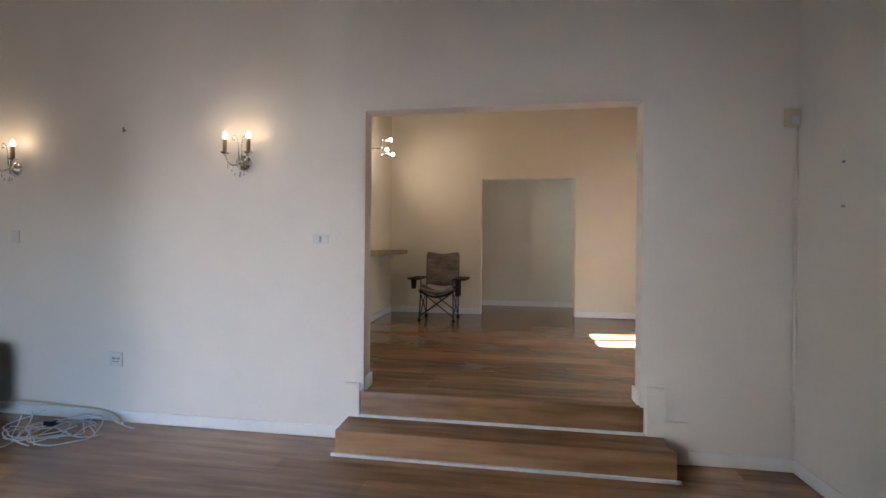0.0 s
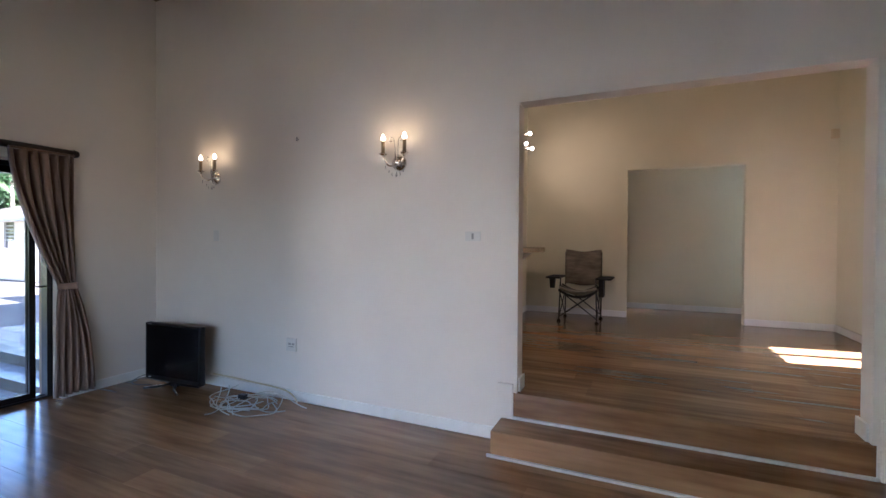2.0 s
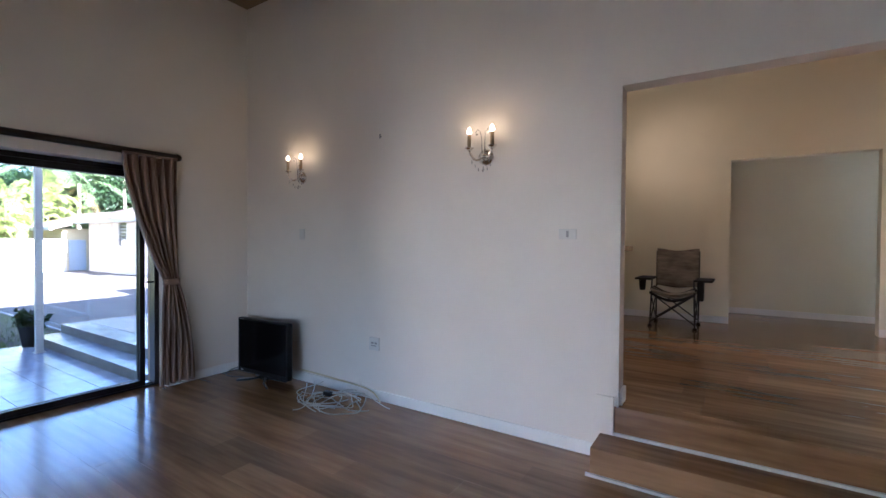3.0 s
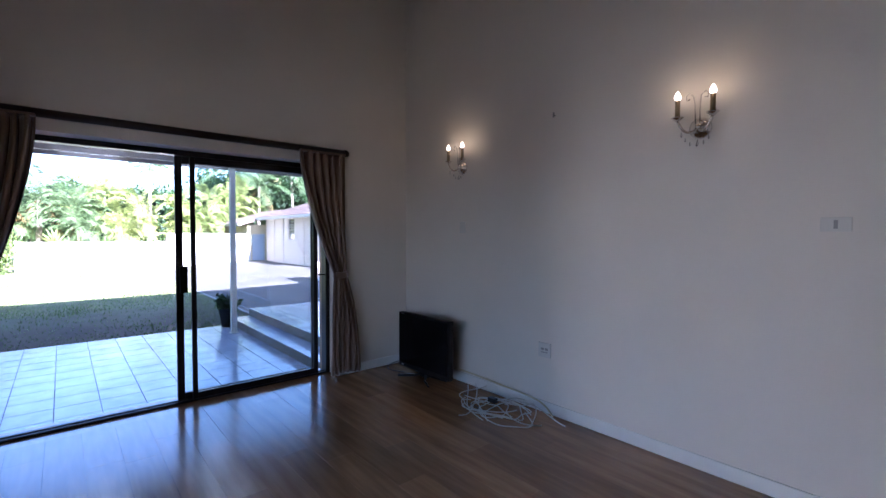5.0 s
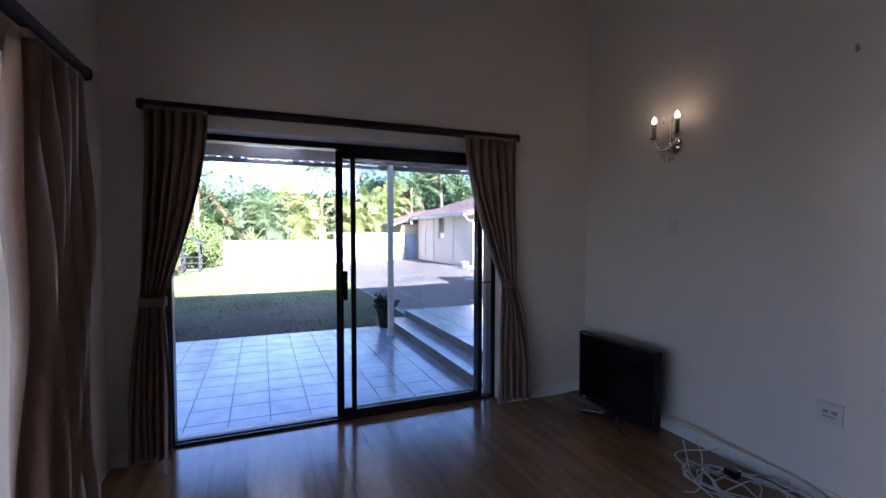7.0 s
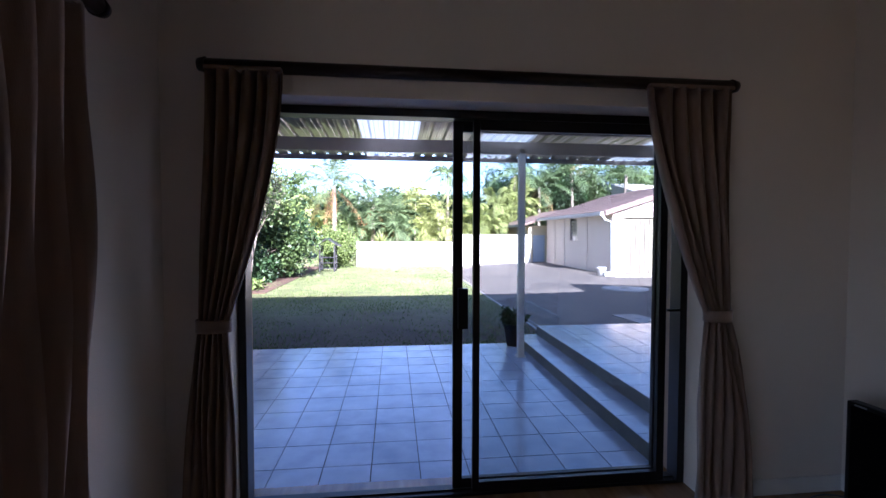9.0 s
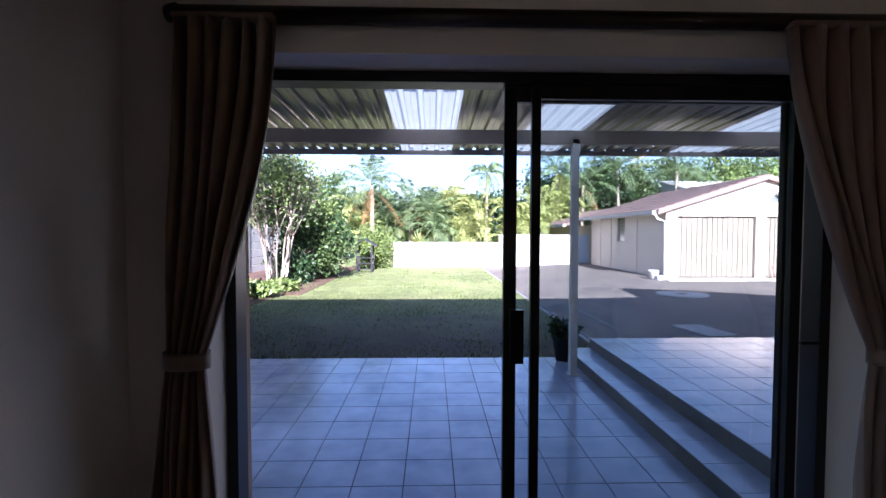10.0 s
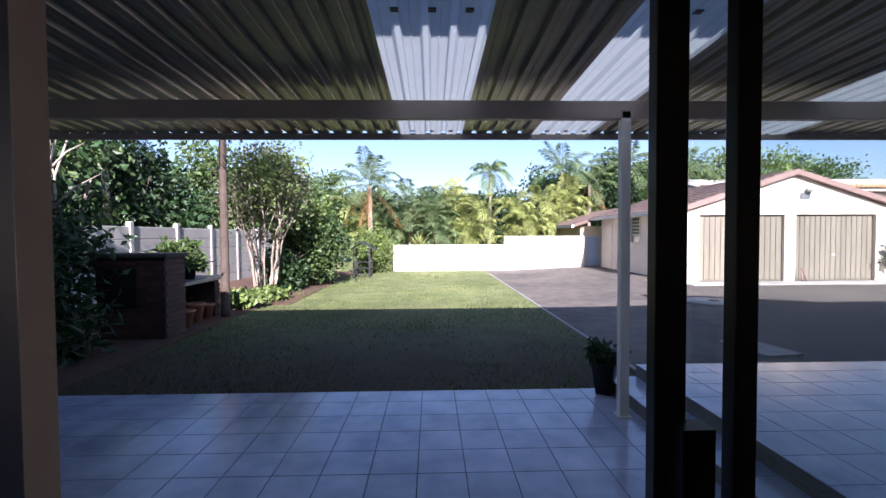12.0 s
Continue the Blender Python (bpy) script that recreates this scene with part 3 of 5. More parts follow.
# television
tv = thing("television", "black flat-screen television standing on the floor", "television", (-5.86, 3.12, 0), 2)
part("casing", boxes((-0.385, 0.385, -0.01, 0.05, 0.065, 0.63), bevel=0.01), BLACKPL, tv)
part("screen", boxes((-0.36, 0.36, -0.0135, -0.0101, 0.11, 0.61)), SCREEN, tv, "dark glossy screen")
part("rear_bulge", boxes((-0.25, 0.25, 0.045, 0.095, 0.16, 0.50), bevel=0.02), BLACKPL, tv)
part("neck", boxes((-0.05, 0.05, 0.0, 0.04, 0.018, 0.12), bevel=0.008), BLACKPL, tv)
for sx in (-1, 1):
    for y in (-0.13, 0.10):
        leg = part("stand_leg", tube(bmesh.new(), [(sx * 0.03, 0.015, 0.045), (sx * 0.12, y * 0.6, 0.026), (sx * 0.235, y, 0.012)], 0.013, 8, r_end=0.009), BLACKPL, tv, "splayed glossy black stand leg")
        part("silver_edge", tube(bmesh.new(), [(sx * 0.06, y * 0.35, 0.050), (sx * 0.13, y * 0.6 - 0.004, 0.040), (sx * 0.235, y - 0.003, 0.024)], 0.006, 6, r_end=0.004), CHROME, leg, "silver strip on the leg")
part("badge", boxes((-0.345, -0.29, -0.0128, -0.0101, 0.615, 0.622)), GREY, tv)
part("power_mark", boxes((-0.335, -0.30, -0.0128, -0.0101, 0.082, 0.090)), PLASTIC, tv)


def cable(name, pts, r, material, label, group=""):
    cu = bpy.data.curves.new(name, "CURVE")
    cu.dimensions, cu.bevel_depth, cu.bevel_resolution, cu.resolution_u = "3D", r, 2, 6
    sp = cu.splines.new("NURBS")
    sp.points.add(len(pts) - 1)
    for q, p in zip(sp.points, pts):
        q.co = (*p, 1)
    sp.use_endpoint_u, sp.order_u = True, 4
    tmp = bpy.data.objects.new(name, cu)
    me = bpy.data.meshes.new_from_object(tmp)
    bpy.data.objects.remove(tmp)
    me.materials.append(material)
    ob = new(name, me)
    return tagged(ob, label, "cable", group)


rng = random.Random(4)
coil = thing("cable_coil", "loose tangle of white cables lying on the floor", "cable")
for k in range(9):
    cx, cy = -4.82 + rng.uniform(-0.14, 0.14), 3.08 + rng.uniform(-0.06, 0.06)
    rx, ry = rng.uniform(0.12, 0.34), rng.uniform(0.07, 0.20)
    a0, turn, tilt = rng.uniform(0, 6), rng.choice((-1, 1)), rng.uniform(-0.5, 0.5)
    pts = []
    for i in range(rng.randint(8, 15)):
        a = a0 + turn * i * 0.5
        u, w = rx * math.cos(a) * rng.uniform(0.7, 1.25), ry * math.sin(a) * rng.uniform(0.7, 1.3)
        y = min(cy + w + tilt * u * 0.5, 3.345)
        pts.append((cx + u, y, 0.007 + 0.008 * k * rng.random() + 0.13 * max(0, (y - 3.08) / 0.26) * rng.random()))
    c = cable("loop", pts, 0.0042, CABLE_W, "")
    c.parent = coil
    del c["category"]
for pts in ([(-5.38, 3.28, 0.03), (-5.25, 3.16, 0.01), (-5.12, 3.0, 0.008), (-4.98, 2.90, 0.008), (-4.78, 2.86, 0.008)], [(-5.30, 3.30, 0.06), (-5.16, 3.20, 0.05), (-5.05, 3.02, 0.008), (-4.9, 2.84, 0.008), (-4.97, 2.78, 0.008)], [(-4.75, 3.1, 0.02), (-4.6, 3.0, 0.01), (-4.5, 3.02, 0.01), (-4.42, 3.12, 0.01)], [(-4.7, 3.2, 0.09), (-4.55, 3.28, 0.10), (-4.42, 3.22, 0.03), (-4.30, 3.25, 0.008)]):
    c = cable("tail", pts, 0.0042, CABLE_W, "")
    c.parent = coil
    del c["category"]
part("plug", boxes((-4.98, -4.90, 3.12, 3.17, 0.03, 0.07), bevel=0.008), BLACKPL, coil, "black plug adaptor")
cable("wall_cable", [(-5.55, 3.33, 0.13), (-5.3, 3.352, 0.12), (-5.0, 3.352, 0.105), (-4.7, 3.352, 0.10), (-4.55, 3.352, 0.075), (-4.45, 3.30, 0.02)], 0.007, CREAMPL, "yellowed cable running along the skirting board")
cable("power_lead", [(-6.0, 3.2, 0.10), (-6.2, 3.25, 0.09), (-6.38, 3.2, 0.07), (-6.44, 3.05, 0.01), (-6.3, 3.0, 0.007), (-6.15, 3.1, 0.007)], 0.004, CABLE_K, "black power lead on the floor behind the television")
cable("aerial_lead", [(-5.3, 3.2, 0.007), (-5.25, 3.05, 0.007), (-5.12, 3.0, 0.007), (-4.9, 3.02, 0.012), (-4.98, 2.93, 0.007), (-5.1, 2.95, 0.007)], 0.004, CABLE_K, "dark lead on the floor beside the coil")

# ---- upper room ----
bar_top = thing("bar_counter", "speckled granite bar counter on the cream wall", "counter")
part("slab", boxes((XL + 0.002, -3.0, 4.9, 7.05, 1.335, 1.40), bevel=0.008), GRANITE, bar_top)
for y in (5.2, 6.7):
    bmk = bmesh.new()
    prism(bmk, [(XL + 0.002, 1.334), (XL + 0.26, 1.334), (XL + 0.002, 1.13)], "y", y, y + 0.03)
    part("bracket", bmk, TRIM, bar_top)
sl = thing("spot_bar", "ceiling-height bar with three lit globe spot lamps", "spot light")
part("mount", boxes((XL + 0.002, XL + 0.03, 5.95, 6.15, 2.68, 2.90), bevel=0.006), CHROME, sl)
part("stem", tube(bmesh.new(), [(XL + 0.03, 6.05, 2.8), (-3.14, 6.05, 2.8)], 0.012, 8), CHROME, sl)
part("bar", tube(bmesh.new(), [(-3.14, 6.02, 2.67), (-3.14, 6.02, 2.92)], 0.010, 8), CHROME, sl)
for dx, dz in ((0.10, 2.90), (0.05, 2.77), (0.13, 2.70)):
    part("lamp_arm", tube(bmesh.new(), [(-3.14, 6.02, dz), (-3.14 + dx, 6.02, dz)], 0.018, 10), CHROME, sl)
    part("globe", lathe(bmesh.new(), [(0.003, -0.026), (0.016, -0.021), (0.025, -0.006), (0.025, 0.006), (0.016, 0.021), (0.003, 0.026)], (-3.14 + dx + 0.03, 6.02, dz), 14), SPOTBULB, sl, "lit globe bulb")
spl = bpy.data.lights.new("spot_glow", "SPOT")
spl.energy, spl.color, spl.spot_size, spl.spot_blend, spl.shadow_soft_size = 0.55, (1.0, 0.70, 0.40), radians(75), 0.9, 0.03
so = new("spot_glow", spl)
so.matrix_world = look((-2.93, 6.1, 2.80), (-2.55, 7.37, 2.70))
gl = bpy.data.lights.new("globe_glow", "POINT")
gl.energy, gl.color, gl.shadow_soft_size = 0.40, (1.0, 0.78, 0.50), 0.04
new("globe_glow", gl).location = (-2.90, 5.93, 2.80)
us = thing("alarm_sensor", "small yellowed motion sensor in the upper room", "alarm sensor", (0.55, 7.32, 2.86), 20)
part("housing", boxes((-0.04, 0.04, -0.02, 0.025, -0.06, 0.06), bevel=0.01), CREAMPL, us)


def folding_chair():
    c = thing("camping_chair", "folding camping chair with brown striped canvas on the upper floor", "chair", (-2.45, 6.83, UF), -2)
    W, D, S = 0.255, 0.235, 0.43
    for sx in (-1, 1):
        part("rear_leg", tube(bmesh.new(), [(sx * W, D, 0.02), (sx * W * 1.0, D + 0.04, 0.97)], 0.010, 8), STEEL, c)
        part("front_leg", tube(bmesh.new(), [(sx * W, -D, 0.02), (sx * W * 0.93, -D + 0.02, 0.62)], 0.010, 8), STEEL, c)
        part("side_brace", tube(bmesh.new(), [(sx * W, D, 0.04), (sx * W * 0.97, -D, S)], 0.008, 8), STEEL, c)
        part("side_brace", tube(bmesh.new(), [(sx * W, -D, 0.04), (sx * W * 0.97, D, S)], 0.008, 8), STEEL, c)
        part("cross_brace", tube(bmesh.new(), [(sx * W, -D, 0.06), (-sx * W * 0.97, -D + 0.01 * sx, S)], 0.009, 8), STEEL, c)
        part("cross_brace", tube(bmesh.new(), [(sx * W, D, 0.06), (-sx * W * 0.97, D + 0.01 * sx, S)], 0.009, 8), STEEL, c)
        part("armrest", boxes((sx * 0.24, sx * 0.44, -0.27, 0.22, 0.60, 0.625), bevel=0.01), DKCANVAS, c, "black padded armrest")
        for y in (-D, D):
            part("foot", lathe(bmesh.new(), [(0.028, 0.001), (0.026, 0.02), (0.012, 0.032)], (sx * W, y, 0), 12), BLACKPL, c)
    part("cup_holder", lathe(bmesh.new(), [(0.035, 0.46), (0.045, 0.59), (0.047, 0.60), (0.041, 0.597), (0.034, 0.48)], (-0.36, -0.17, 0), 14), DKCANVAS, c, "black mesh cup holder")
    part("side_pouch", boxes((0.27, 0.34, -0.20, -0.05, 0.36, 0.60), bevel=0.015), DKCANVAS, c)

    def sheet(fn, nu=14, nv=14):
        bm = bmesh.new()
        g = [[bm.verts.new(fn(i / nu, j / nv)) for i in range(nu + 1)] for j in range(nv + 1)]
        for j in range(nv):
            for i in range(nu):
                bm.faces.new((g[j][i], g[j][i + 1], g[j + 1][i + 1], g[j + 1][i])).smooth = True
        return bm

    def seat_at(u, v):
        return (-W + 2 * W * u, -D - 0.02 + 2 * D * v, S + 0.02 - 0.09 * math.sin(math.pi * u) * (0.5 + 0.5 * math.sin(math.pi * v)))
    seat = part("seat", sheet(seat_at), CANVAS, c, "sagging brown canvas seat")
    back = part("backrest", sheet(lambda u, v: (-W + 2 * W * u, D - 0.03 + 0.07 * v + 0.05 * math.sin(math.pi * u) * (1 - 0.5 * v), S + 0.06 + 0.50 * v + 0.015 * math.cos(2 * math.pi * u))), CANVAS, c, "brown canvas backrest")
    for o in (seat, back):
        o.modifiers.new("thickness", "SOLIDIFY").thickness = 0.012
    for k, m in ((0.0, STRIPE), (0.30, DKCANVAS), (0.42, STRIPE), (0.62, DKCANVAS), (0.72, STRIPE)):
        def roll(u, v, k=k):
            x, y, z = seat_at(u, min(1, k * 0.6 + v * 0.12))
            return (x * (0.97 + 0.05 * math.sin(6 * k)), y - 0.01, z + 0.03 + 0.02 * math.sin(math.pi * v) + 0.03 * k)
        st = part("seat_stripe", sheet(roll, 12, 4), m, c, "striped padded fold of the seat")
        st.modifiers.new("thickness", "SOLIDIFY").thickness = 0.02
    fr = sheet(lambda u, v: (-W * 1.02 + 2.04 * W * u, -D - 0.03, S + 0.03 - 0.09 * math.sin(math.pi * u) - 0.035 * v), 14, 2)
    part("front_hem", fr, DKCANVAS, c, "dark hem").modifiers.new("thickness", "SOLIDIFY").thickness = 0.008
    return c


folding_chair()

# ---- patio ----
PZ, S1Y, S1Z, S2Y, S2Z, PXE = -0.115, 2.585, 0.005, 2.885, 0.13, -10.50
ground_mesh = bmesh.new()
box(ground_mesh, -260, 200, -200, 200, -0.6, -0.145)
ground = structure("ground", ground_mesh, LAWN, "short lawn, green, partly bare, with roof shade painted in", "ground")
patio = structure("patio", boxes((PXE, XO, -6.0, S1Y, -0.3, PZ - 0.006)), GROUT, "pale blue-grey tiled patio with dark joints", "pavement")
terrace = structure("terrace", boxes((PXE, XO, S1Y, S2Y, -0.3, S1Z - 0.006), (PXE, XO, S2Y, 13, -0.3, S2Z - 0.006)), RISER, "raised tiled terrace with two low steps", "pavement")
# added out of view; its tan colour throws warm light indoors
structure("south_ground", boxes((-6.5, 3, -6.0, YS - 0.25, -0.3, -0.10)), BOUNCETAN, "unseen tan ground that bounces warm light through the south window", "pavement")
structure("earth_bed", boxes((-26.2, PXE, -7, -3.2, -0.3, -0.125), (-26.2, -16.5, -3.25, -2.6, -0.3, -0.128)), EARTH, "reddish bare earth bed under the shrubs", "ground")


def ease(k):
    k = max(0.0, min(1.0, k))
    return k * k * (3 - 2 * k)


def drive_z(x, y):
    return -0.132 + 0.132 * ease((y - 4.0) / 4.0) * ease((-12.0 - x) / 6.0)


drive = bmesh.new()
rows = [[drive.verts.new((PXE - 0.003 - 0.6 * i, 3.23 + 0.6 * j, drive_z(PXE - 0.6 * i, 3.23 + 0.6 * j))) for j in range(60)] for i in range(50)]
for q0, q1 in zip(rows, rows[1:]):
    for j in range(59):
        drive.faces.new((q0[j], q0[j + 1], q1[j + 1], q1[j])).smooth = True
structure("driveway", drive, ASPHALT, "worn dark asphalt driveway", "road")
structure("driveway_kerb", boxes((-24.5, PXE - 0.002, 3.185, 3.229, -0.3, -0.128), bevel=0.004), GREY, "low pale concrete kerb along the lawn", "kerb")
structure("garage_apron", boxes((-19.398, -18.5, 8.3, 15.6, -0.2, 0.02)), CONCRETE, "pale concrete apron before the garage", "pavement")

post = thing("roof_post", "square white steel post holding the patio roof", "post", (-9.80, 2.44, PZ))
part("shaft", boxes((-0.04, 0.04, -0.04, 0.04, 0.002, 2.66), bevel=0.006), WHITEMETAL, post)
part("foot_plate", boxes((-0.06, 0.06, -0.06, 0.06, 0.001, 0.012), bevel=0.003), WHITEMETAL, post)

# patio roof: ribbed sheets that fall away from the house
def roof_z(x):
    return 2.80 + (x + 6.8) * 0.036


roof = thing("patio_roof", "ribbed grey metal patio roof with translucent sheets", "roof", kind="structure")


def ribbed(y0, y1, x0=-11.10, x1=-6.88):
    """A sheet with raised ribs that run out from the house."""
    bm = bmesh.new()
    prof, y = [], y0
    pitch = 0.175
    while y < y1 - 0.001:
        for f, h in ((0, 0), (0.24, 0), (0.28, 0.006), (0.32, 0), (0.58, 0), (0.68, 0.036), (0.88, 0.036), (0.98, 0)):
            if y + f * pitch <= y1:
                prof.append((y + f * pitch, h))
        y += pitch
    prof.append((y1, 0))
    cols = []
    for p, h in prof:
        cols.append([bm.verts.new((x, p, roof_z(x) + h + d)) for x in (x0, x1) for d in (0.0, 0.0025)])
    for a, b in zip(cols, cols[1:]):
        bm.faces.new((a[0], b[0], b[2], a[2]))
        bm.faces.new((a[1], b[1], b[3], a[3]))
        bm.faces.new((a[0], b[0], b[1], a[1]))
    return bm


edges = [-9.0, 0.42, 1.12, 1.92, 2.60, 4.20, 4.90, 7.0, 7.7, 13.0]
for i, (a, b) in enumerate(zip(edges, edges[1:])):
    clear = i % 2 == 1
    if clear:
        part("clear_sheet", ribbed(a, b), CLEARSHEET, roof, "translucent bluish plastic sheet")
    else:
        w = (b - a) / max(1, round((b - a) / 0.75))
        for k in range(max(1, round((b - a) / 0.75))):
            part("metal_sheet", ribbed(a + k * w, a + (k + 1) * w), ROOFSHEET, roof)
part("beam", boxes((-9.84, -9.76, -9.0, 13, 2.475, 2.628), bevel=0.005), BEAMPAINT, roof, "painted steel beam")
part("edge_flashing", boxes((-11.13, -11.102, -9.0, 13, 2.585, 2.66)), BEAMPAINT, roof)
scr = bmesh.new()
for a, b in ((0.42, 1.12), (1.92, 2.60)):
    for k in range(3):
        for x in (-8.475, -10.95):
            box(scr, x - 0.022, x + 0.022, a + 0.12 + k * 0.21, a + 0.165 + k * 0.21, roof_z(x) - 0.008, roof_z(x) - 0.001)
part("screw_washers", scr, BLACKPL, roof)

# house above and behind: unseen roofs, sized for their shadows outdoors
house = thing("house_roof", "unseen house roofs shaped for the shadows they cast", "roof", kind="structure")
part("flat_roof", boxes((-3.6, 4.0, 3.63, 8.7, 4.86, 4.90), (-5.9, 4.0, -1.2, 3.62, 4.2, 4.28)), ROOFTILE, house)
bm = bmesh.new()
prism(bm, [(6.4, 2.95), (7.2, 5.2), (14.4, 2.95)], "x", -8.5, -3.7)
part("gable_roof", bm, ROOFTILE, house)
# added slab over the south side, cuts sky light through the window
part("south_sky_blocker", boxes((-6.5, 4.0, -4.2, YS - 0.252, 2.32, 2.42)), ROOFSHEET, house)
# the run south of YS is added to stop sun under the patio roof
structure("wall_outer", boxes((XO, -6.6, YN2, 14.0, -0.2, 2.76), (XO, -6.6, -9.0, YS - 0.251, -0.2, 3.86)), WHITEWALL, "plain outer wall, its unseen south run added to block the sun", "wall")

# planter behind the post
pl = thing("planter", "dark square planter with a leafy plant beside the post", "planter", (-10.36, 2.50, PZ), 10)
bm = bmesh.new()
lathe(bm, [(0.10, 0.001), (0.15, 0.30), (0.16, 0.31), (0.13, 0.30)], (0, 0, 0), 4)
part("pot", bm, BLACKPL, pl)


def leaf_mesh(count, centre, radii, size, seed, hollow=0.35, clumps=18, long=1.7, tight=1.0):
    """A crown of many folded leaves gathered in clumps, with an uneven outline and gaps."""
    r = np.random.RandomState(seed)
    cen = r.normal(size=(clumps, 3))
    cen /= np.linalg.norm(cen, axis=1)[:, None]
    cen *= (r.uniform(hollow, 1.0, clumps))[:, None]
    which = r.randint(0, clumps, count)
    off = r.normal(size=(count, 3)) * tight * r.uniform(0.16, 0.34, clumps)[which][:, None]
    pts = (cen[which] + off) * np.array(radii) + np.array(centre)
    d = r.normal(size=(count, 3))
    d[:, 2] -= 0.25
    d /= np.linalg.norm(d, axis=1)[:, None]
    s = np.cross(d, r.normal(size=(count, 3)))
    s /= np.linalg.norm(s, axis=1)[:, None]
    n = np.cross(d, s)
    L = (size * r.uniform(0.6, 1.4, count))[:, None]
    Wd = L / long * 0.5
    v = np.stack([pts, pts + d * L * 0.5 + s * Wd + n * Wd * 0.4, pts + d * L, pts + d * L * 0.5 - s * Wd + n * Wd * 0.4], 1).reshape(-1, 3)
    f = [(4 * i, 4 * i + 1, 4 * i + 2, 4 * i + 3) for i in range(count)]
    me = bpy.data.meshes.new("crown")
    me.from_pydata(v.tolist(), [], f)
    return me


def crown(parent, material, name="crown", label="", **kw):
    me = leaf_mesh(**kw)
    me.materials.append(material)
    ob = new(name, me)
    ob.parent = parent
    return tagged(ob, label)


crown(pl, LEAF_DARK, "foliage", count=260, centre=(0, 0, 0.40), radii=(0.15, 0.15, 0.14), size=0.09, seed=3)

# ---- drive things ----
cover = thing("manhole_cover", "pale concrete manhole cover set in the driveway", "manhole cover", (-12.07, 5.37, drive_z(-12.07, 5.37)), 8)
part("slab", boxes((-0.43, 0.43, -0.26, 0.26, -0.01, 0.022), bevel=0.006), CONCRETE, cover)
for x in (-0.28, 0.0, 0.28):
    part("lift_hole", lathe(bmesh.new(), [(0.06, 0.0225), (0.055, 0.026), (0.01, 0.0262)], (x, 0.03, 0), 12), GREY, cover, "dark lifting hole")
cover = thing("drain_cover", "round pale concrete drain cover in the driveway", "drain cover", (-15.9, 7.2, drive_z(-15.9, 7.2)))
part("ring", lathe(bmesh.new(), [(0.62, -0.02), (0.60, 0.015), (0.01, 0.017)], (0, 0, 0), 24), CONCRETE, cover)
part("lid", lathe(bmesh.new(), [(0.12, 0.018), (0.11, 0.03), (0.01, 0.031)], (0, 0, 0), 16), BLACKPL, cover)
bk = thing("bucket", "small white plastic bucket beside the garage corner", "bucket", (-19.2, 8.12, 0.0))
part("pail", lathe(bmesh.new(), [(0.13, 0.001), (0.17, 0.28), (0.18, 0.29), (0.155, 0.285), (0.12, 0.04)], (0, 0, 0), 18), WHITEMETAL, bk)
part("base_block", boxes((0.12, 0.34, -0.02, 0.25, 0.001, 0.14), bevel=0.01), WHITEMETAL, bk)

# ---- boundary walls ----
bw = thing("boundary_wall", "bright whitewashed boundary wall stepping up", "wall", kind="structure")
part("low_run", boxes((-26.6, -26.4, -1.0, 4.14, -0.3, 1.02), bevel=0.01), WHITEWALL, bw)
part("high_run", boxes((-26.6, -26.4, 4.14, 7.86, -0.3, 1.40), bevel=0.01), WHITEWALL, bw)
part("low_coping", boxes((-26.63, -26.37, -1.0, 4.13, 1.021, 1.05), bevel=0.006), WHITEWALL, bw)
part("high_coping", boxes((-26.63, -26.37, 4.12, 7.86, 1.401, 1.43), bevel=0.006), WHITEWALL, bw)
pw = thing("precast_wall", "grey-white precast concrete panel fence behind shrubs", "fence", kind="structure")
for k in range(8):
    x = -11.0 - k * 1.95
    part("fence_post", boxes((x - 0.06, x + 0.06, -6.56, -6.44, -0.14, 1.86), bevel=0.01), PRECAST, pw)
    for j in range(6):
        part("fence_panel", boxes((x - 1.89, x - 0.061, -6.525, -6.475, -0.14 + j * 0.315, 0.165 + j * 0.315), bevel=0.012), PRECAST, pw)

# ---- garage ----
GX, GY0, GY1, GA, GE = -19.4, 8.62, 15.3, 11.95, 2.13
gar = thing("garage", "cream double garage with timber doors and a tiled gable roof", "garage")
for a, b in ((GY0, 9.0), (11.68, 12.03), (14.58, GY1)):
    part("front_pier", boxes((GX - 0.22, GX, a, b, 0.0, 2.075)), GABLE, gar)
bm = bmesh.new()
prism(bm, [(GY0, 2.075), (GY1, 2.075), (GY1, 2.2), (GA, 3.30), (GY0, 2.2)], "x", GX - 0.22, GX)
part("gable_wall", bm, GABLE, gar)
SW0, SW1 = -23.30, -22.45
part("side_wall", boxes((-26.25, SW0, GY0, GY0 + 0.2, 0, 2.2), (SW1, GX - 0.22, GY0, GY0 + 0.2, 0, 2.2), (SW0, SW1, GY0, GY0 + 0.2, 0, 1.18), (SW0, SW1, GY0, GY0 + 0.2, 2.13, 2.2)), HOUSEWALL, gar)
part("rear_wall", boxes((-26.25, -26.05, GY0 + 0.2, GY1, 0, 2.2)), HOUSEWALL, gar)
part("far_wall", boxes((-26.05, GX - 0.22, GY1 - 0.2, GY1, 0, 2.2)), HOUSEWALL, gar)
for x in (-25.2, -24.0, -21.6):
    part("wall_pilaster", boxes((x, x + 0.16, GY0 - 0.03, GY0 - 0.001, 0, 2.19), bevel=0.006), HOUSEWALL, gar)
win = part("window", boxes((SW0, SW1, GY0 + 0.05, GY0 + 0.08, 1.18, 2.13)), DARKWIN, gar, "dark louvred window")
